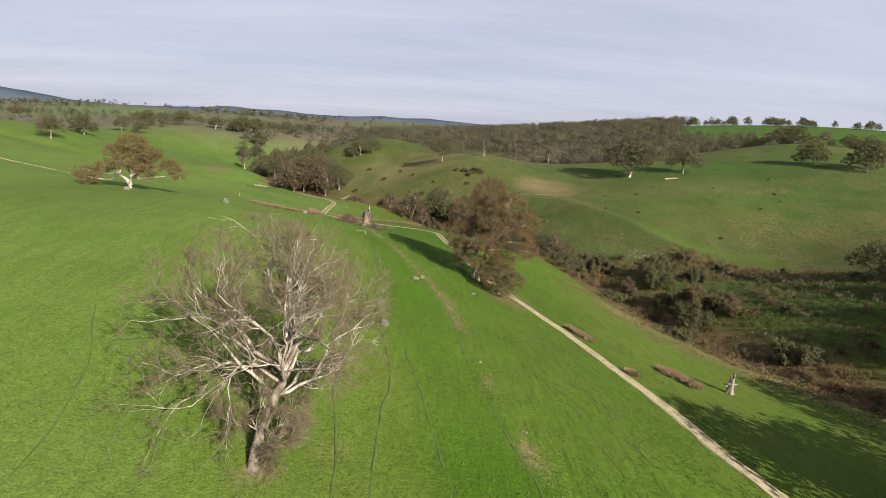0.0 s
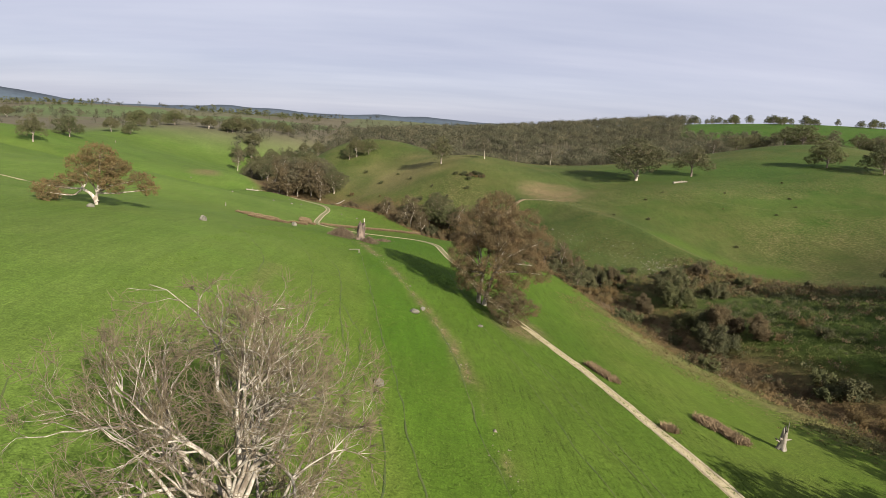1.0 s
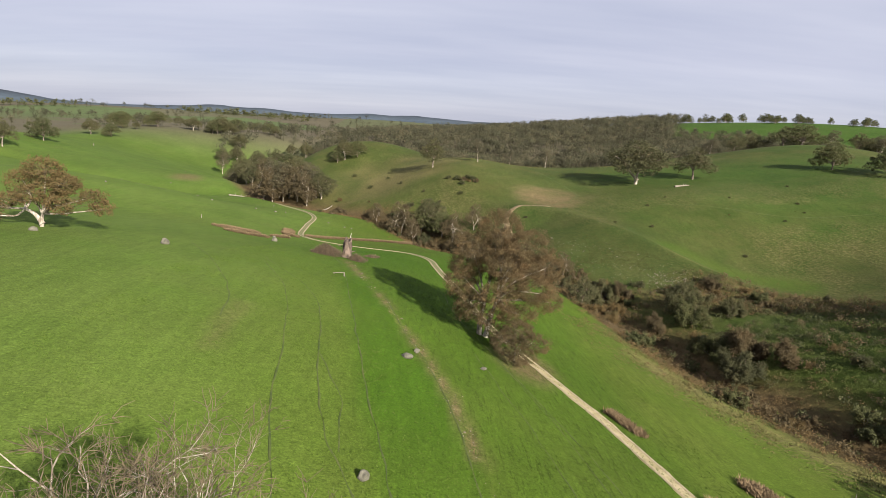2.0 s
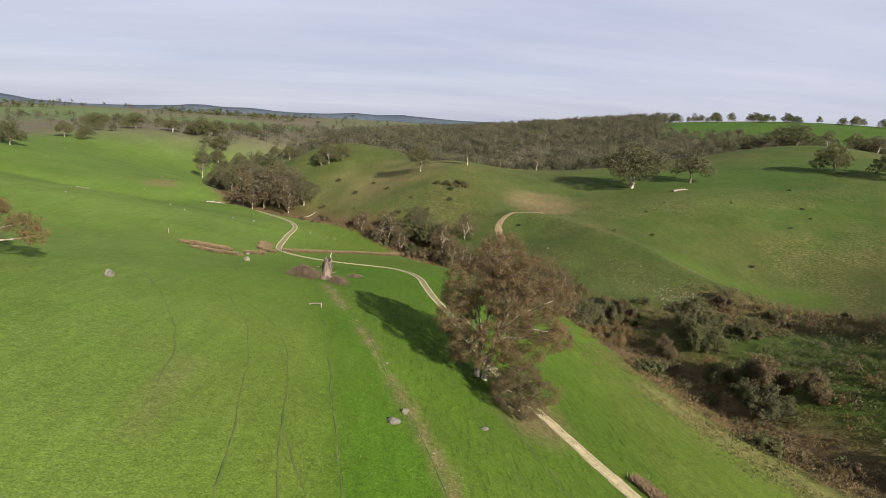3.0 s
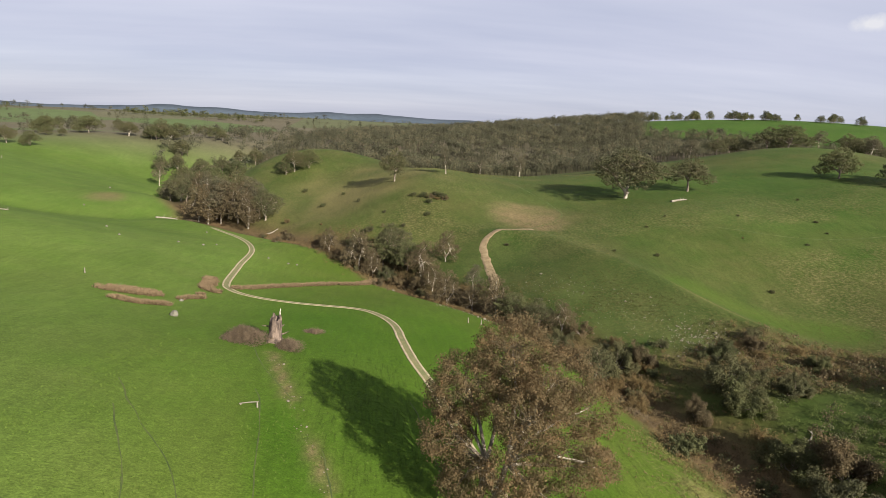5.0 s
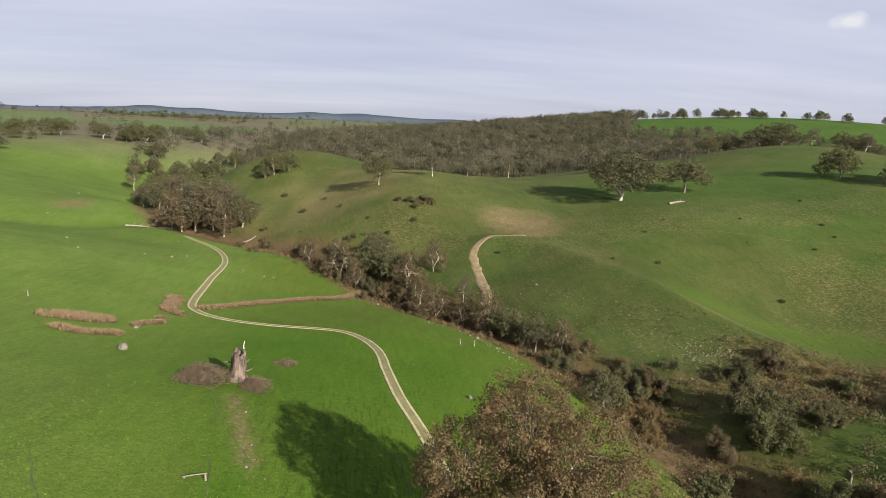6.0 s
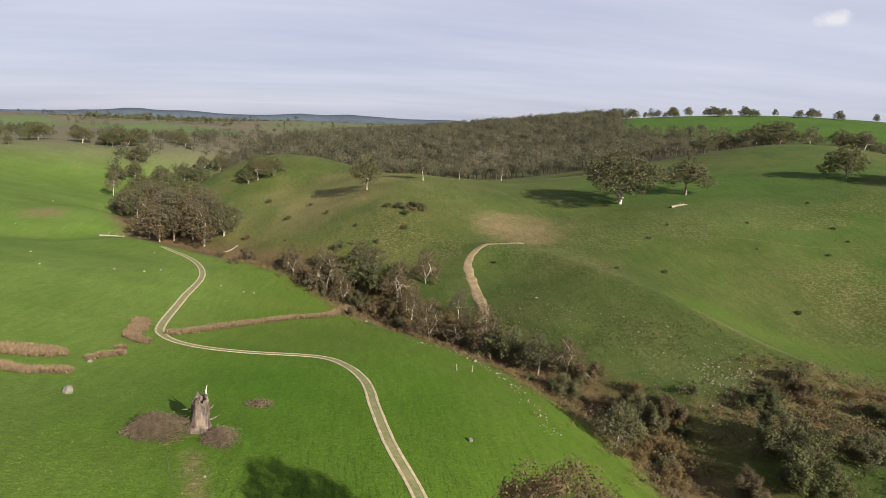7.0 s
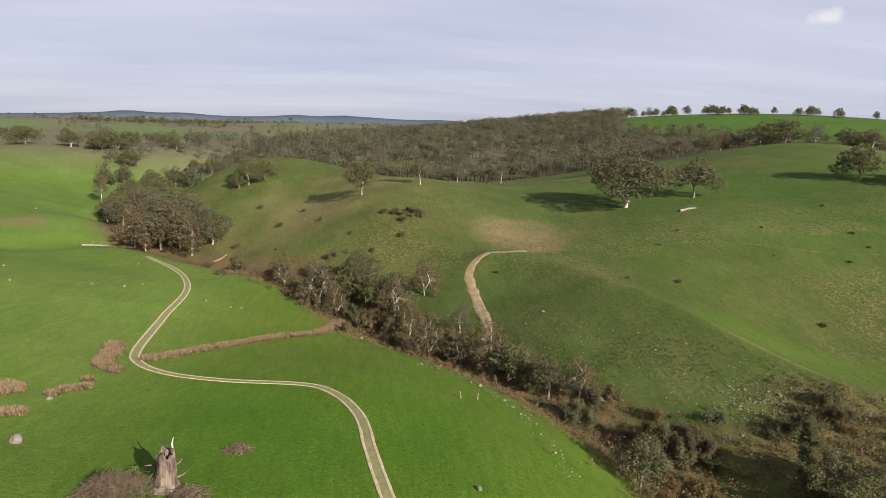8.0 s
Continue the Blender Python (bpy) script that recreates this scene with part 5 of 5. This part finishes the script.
# ---- fallen and broken timber ----
def snag(name, x, y, tall, thick, material, seed, label, turn=0.0, spike=0.55):
    """A broken hollow trunk with a flared foot and a splintered top."""
    r = np.random.default_rng(seed)
    n, rings = 18, 9
    a = np.arange(n) * 6.2832 / n
    near = np.minimum(np.abs(a - 3.1), 6.2832 - np.abs(a - 3.1))
    jag = r.random(n)
    jag = 0.5 * jag + 0.5 * np.roll(jag, 1)
    top = tall * (0.58 + 0.34 * jag + (0.34 if thick < 0.6 else 0.12) * np.exp(-((near / spike) ** 2)))
    V = []
    for k in range(rings):
        f = k / (rings - 1)
        up = top * f / tall
        flare = thick * (1.0 - (0.26 if thick > 0.6 else 0.5) * up + 0.55 * (1 - f) ** 7) * (1 + 0.09 * np.sin(3 * a + 1) + 0.13 * np.sin(7 * a + 3 * f) + 0.08 * np.sin(11 * a - 5 * f) + 0.10 * (r.random(n) - 0.5) + 0.25 * (1 - f) ** 4 * np.sin(4 * a))
        V.append(np.stack([np.cos(a) * flare - 0.05 * tall * up, np.sin(a) * flare, top * f - 0.3 * (k == 0)], -1))
    for f in (0.97, 0.6):
        up = top * f / tall
        inner = thick * (0.72 - 0.3 * up) * 0.8
        V.append(np.stack([np.cos(a) * inner - 0.05 * tall * up, np.sin(a) * inner, top * f], -1))
    m = len(V)
    i = (np.arange(m - 1)[:, None] * n + np.arange(n)[None]).ravel()
    j = (np.arange(m - 1)[:, None] * n + (np.arange(n)[None] + 1) % n).ravel()
    ob = tagged(new(name), label, "tree stump")
    part("trunk", mesh_of("trunk", np.vstack(V), np.stack([i, j, j + n, i + n], -1), material, True), ob)
    for b in range(5 if thick > 0.6 else 0):
        d = 2.2 + b * 1.1 + r.uniform(-0.3, 0.3)
        q = np.array((math.cos(d), math.sin(d), 0)) * thick
        h = tall * (0.5, 0.34, 0.42, 0.28, 0.46)[b] * r.uniform(0.9, 1.05)
        p = np.array([q * 0.95 + (0, 0, -0.2), q * 0.72 + (0, 0, h * 0.5), q * (0.6 + 0.4 * r.random()) + (0, 0, h)])
        part("splinter", mesh_of("splinter", *tubes([(p, np.array((0.30, 0.20, 0.03)) * thick / 0.85, 1)], lambda k: True), material, True), ob)
    if thick > 0.6:
        d = 3.1
        q = np.array((math.cos(d), math.sin(d), 0)) * thick
        p = np.array([q * 0.95 + (0, 0, tall * 0.35), q * 0.86 + (0, 0, tall * 0.7), q * 0.78 + (0, 0, tall * 0.9), q * 0.95 + (0, 0, tall * 1.02)])
        part("splinter", mesh_of("splinter", *tubes([(p, np.array((0.13, 0.12, 0.08, 0.02)), 1)], lambda k: True), PALE_WOOD, True), ob, "bleached white splinter of bare wood")
    for b in range(4):
        d = r.uniform(0, 6.283)
        h = tall * r.uniform(0.2, 0.5)
        p = np.array([(math.cos(d) * thick * 0.5, math.sin(d) * thick * 0.5, h), (math.cos(d) * thick * 1.5, math.sin(d) * thick * 1.5, h + 0.25), (math.cos(d + 0.3) * thick * 2.2, math.sin(d + 0.3) * thick * 2.2, h + 0.2 + r.uniform(-0.3, 0.4))])
        part("branch_stub", mesh_of("branch_stub", *tubes([(p, np.array((0.14, 0.10, 0.05)), 2)], lambda k: True), material, True), ob)
    ob.matrix_basis = pose(x, y, height(x, y), 0, 0, turn)
    return ob


PALE_WOOD = plain("bleached_wood", (0.30, 0.27, 0.22), (0.52, 0.48, 0.42), 1.4, 0.85, 0.04)
snag("broken_trunk", -18.2, 155.0, 5.3, 0.95, bark("snag_bark", (0.175, 0.130, 0.100), (0.050, 0.037, 0.029), 0.52), 3, "tall splintered grey-brown trunk of a broken gum", 200)
snag("dead_stump", 41.7, 78.6, 3.4, 0.42, WOOD_GREY, 5, "bleached pointed stump of a dead tree", 150, 0.4)


def brush(x, y, wide, deep, tall, n, seed, label, turn=0.0):
    """A heap of fallen dead branches."""
    r = np.random.default_rng(seed)
    wood = []
    for k in range(n):
        c = r.normal(size=2) * np.array((wide, deep)) * 0.24
        h = max(0.08, tall * (1 - np.hypot(c[0] / wide, c[1] / deep) * 1.7)) * r.random()
        d = r.normal(size=3) * np.array((1, 1, 0.35))
        d /= np.linalg.norm(d)
        L = r.uniform(0.4, 1.5)
        p = np.array([(c[0], c[1], h)] * 4) + np.linspace(-0.5, 0.5, 4)[:, None] * d * L + r.normal(0, 0.11, (4, 3))
        p[:, 2] = np.maximum(p[:, 2], 0.02)
        wood.append((p, np.linspace(1, 0.3, 4) * (0.008 + 0.034 * r.random() ** 2.5), 4))
    wood.sort(key=lambda q: -q[1][0])
    ob = tagged(new("brush_heap"), label, "brush heap")
    for one in wood[:14]:
        part("bough", mesh_of("bough", *tubes([one], lambda k: True, (6,) * 6), BRUSH, True), ob)
    part("twig_tangle", mesh_of("twig_tangle", *tubes(wood[14:], lambda k: True), BRUSH, True), ob)
    ob.matrix_basis = pose(x, y, height(x, y), 0, 0, turn)


BRUSH = bark("fallen_branches", (0.160, 0.118, 0.074), (0.082, 0.060, 0.038), 0.5)
brush(-22.6, 153.0, 7.0, 5.6, 2.6, 3200, 1, "large heap of fallen brown branches beside the broken trunk", 30)
brush(-16.0, 152.8, 4.6, 3.8, 1.5, 1500, 2, "heap of fine fallen branches at the trunk's foot", 80)
brush(-13.9, 165.2, 3.4, 2.0, 0.6, 700, 3, "low heap of fallen twigs in the grass", 10)
brush(46, 168, 7, 4, 1.2, 420, 4, "tangle of fallen bleached branches in the creek", 60)
brush(41, 158, 8, 4, 1.0, 420, 5, "tangle of fallen branches along the creek bank", 110)
brush(-88, 336, 10, 4, 1.0, 260, 6, "fallen branches below the grove", 20)


def log(x, y, length, thick, turn, seed, label, material=None):
    """A fallen trunk with the stubs of its limbs."""
    r = np.random.default_rng(seed)
    q = np.linspace(-0.5, 0.5, 7)
    p = np.stack([q * length, 0.06 * length * np.sin(q * 5 + seed), 0 * q], -1)
    a = radians(turn)
    for k in range(7):
        gx, gy = x + p[k, 0] * math.cos(a) - p[k, 1] * math.sin(a), y + p[k, 0] * math.sin(a) + p[k, 1] * math.cos(a)
        p[k, 2] = height(gx, gy) - height(x, y) + thick * 0.7
    ob = tagged(new("fallen_log"), label, "log")
    part("trunk", mesh_of("trunk", *tubes([(p, np.linspace(1, 0.45, 7) * thick, 0)], lambda k: True), material or WOOD_GREY, True), ob)
    for k in (2, 4, 5):
        d = np.array((0.5, r.choice((-1, 1)) * 0.8, r.uniform(0.2, 0.8))) * length * r.uniform(0.12, 0.24)
        s = np.array([p[k], p[k] + d * 0.5 + r.normal(0, 0.08, 3), p[k] + d])
        part("branch_stub", mesh_of("branch_stub", *tubes([(s, np.array((0.5, 0.35, 0.12)) * thick, 2)], lambda k: True), material or WOOD_GREY, True), ob)
    ob.matrix_basis = pose(x, y, height(x, y), 0, 0, turn)


log(110.3, 292.5, 7.5, 0.5, 15, 1, "long bleached log lying on the paddock")


def low_rail(x, y, length, turn):
    """A bare pole held off the grass by two short posts."""
    ob = tagged(new("low_rail"), "bare weathered pole on two short posts in the pasture", "rail")
    a = np.array([(-0.5 * length, 0, 0.42), (0, 0.03, 0.45), (0.5 * length, 0, 0.42)])
    part("pole", mesh_of("pole", *tubes([(a, np.array((0.06, 0.055, 0.05)), 0)], lambda k: True), WOOD_GREY, True), ob)
    for q in (-0.42, 0.42):
        b = np.array([(q * length, 0, -0.3), (q * length, 0, 0.25), (q * length, 0.01, 0.42)])
        part("post", mesh_of("post", *tubes([(b, np.array((0.10, 0.09, 0.08)), 0)], lambda k: True), WOOD_GREY, True), ob)
    ob.matrix_basis = pose(x, y, height(x, y), 0, 0, turn)


low_rail(-15.9, 127.3, 2.0, 12)
log(64, 146, 4.5, 0.18, 60, 3, "bleached bough fallen among the bracken")
log(-97, 336, 9, 0.4, 40, 4, "pale log below the grove")
log(-49, 318, 5, 0.35, 20, 5, "bleached log at the creek's edge")
log(-120, 262, 4, 0.2, 10, 6, "weathered branch lying on the slope")
log(-51.5, 182, 5.5, 0.12, 5, 7, "thin pale branch in the reeds")


def fence_post(x, y, tall):
    bm = bmesh.new()
    bmesh.ops.create_cone(bm, cap_ends=True, segments=8, radius1=0.13, radius2=0.10, depth=tall + 0.4)
    for v in bm.verts:
        v.co += Vector((noise.noise(v.co * 3), noise.noise(v.co * 5), 0)) * 0.03
    me = bpy.data.meshes.new("fence_post")
    bm.to_mesh(me)
    bm.free()
    me.materials.append(WOOD_GREY)
    ob = tagged(new("fence_post", me), "weathered grey timber post in the pasture", "post", "old fence posts")
    ob.matrix_basis = pose(x, y, height(x, y) + tall / 2 - 0.2, rng.uniform(-6, 6), rng.uniform(-6, 6), 0)


for x, y, t in ((16.0, 188.7, 1.2), (18.8, 188.7, 1.2), (-218, 430, 1.6), (-62, 190, 1.1)):
    fence_post(x, y, t)
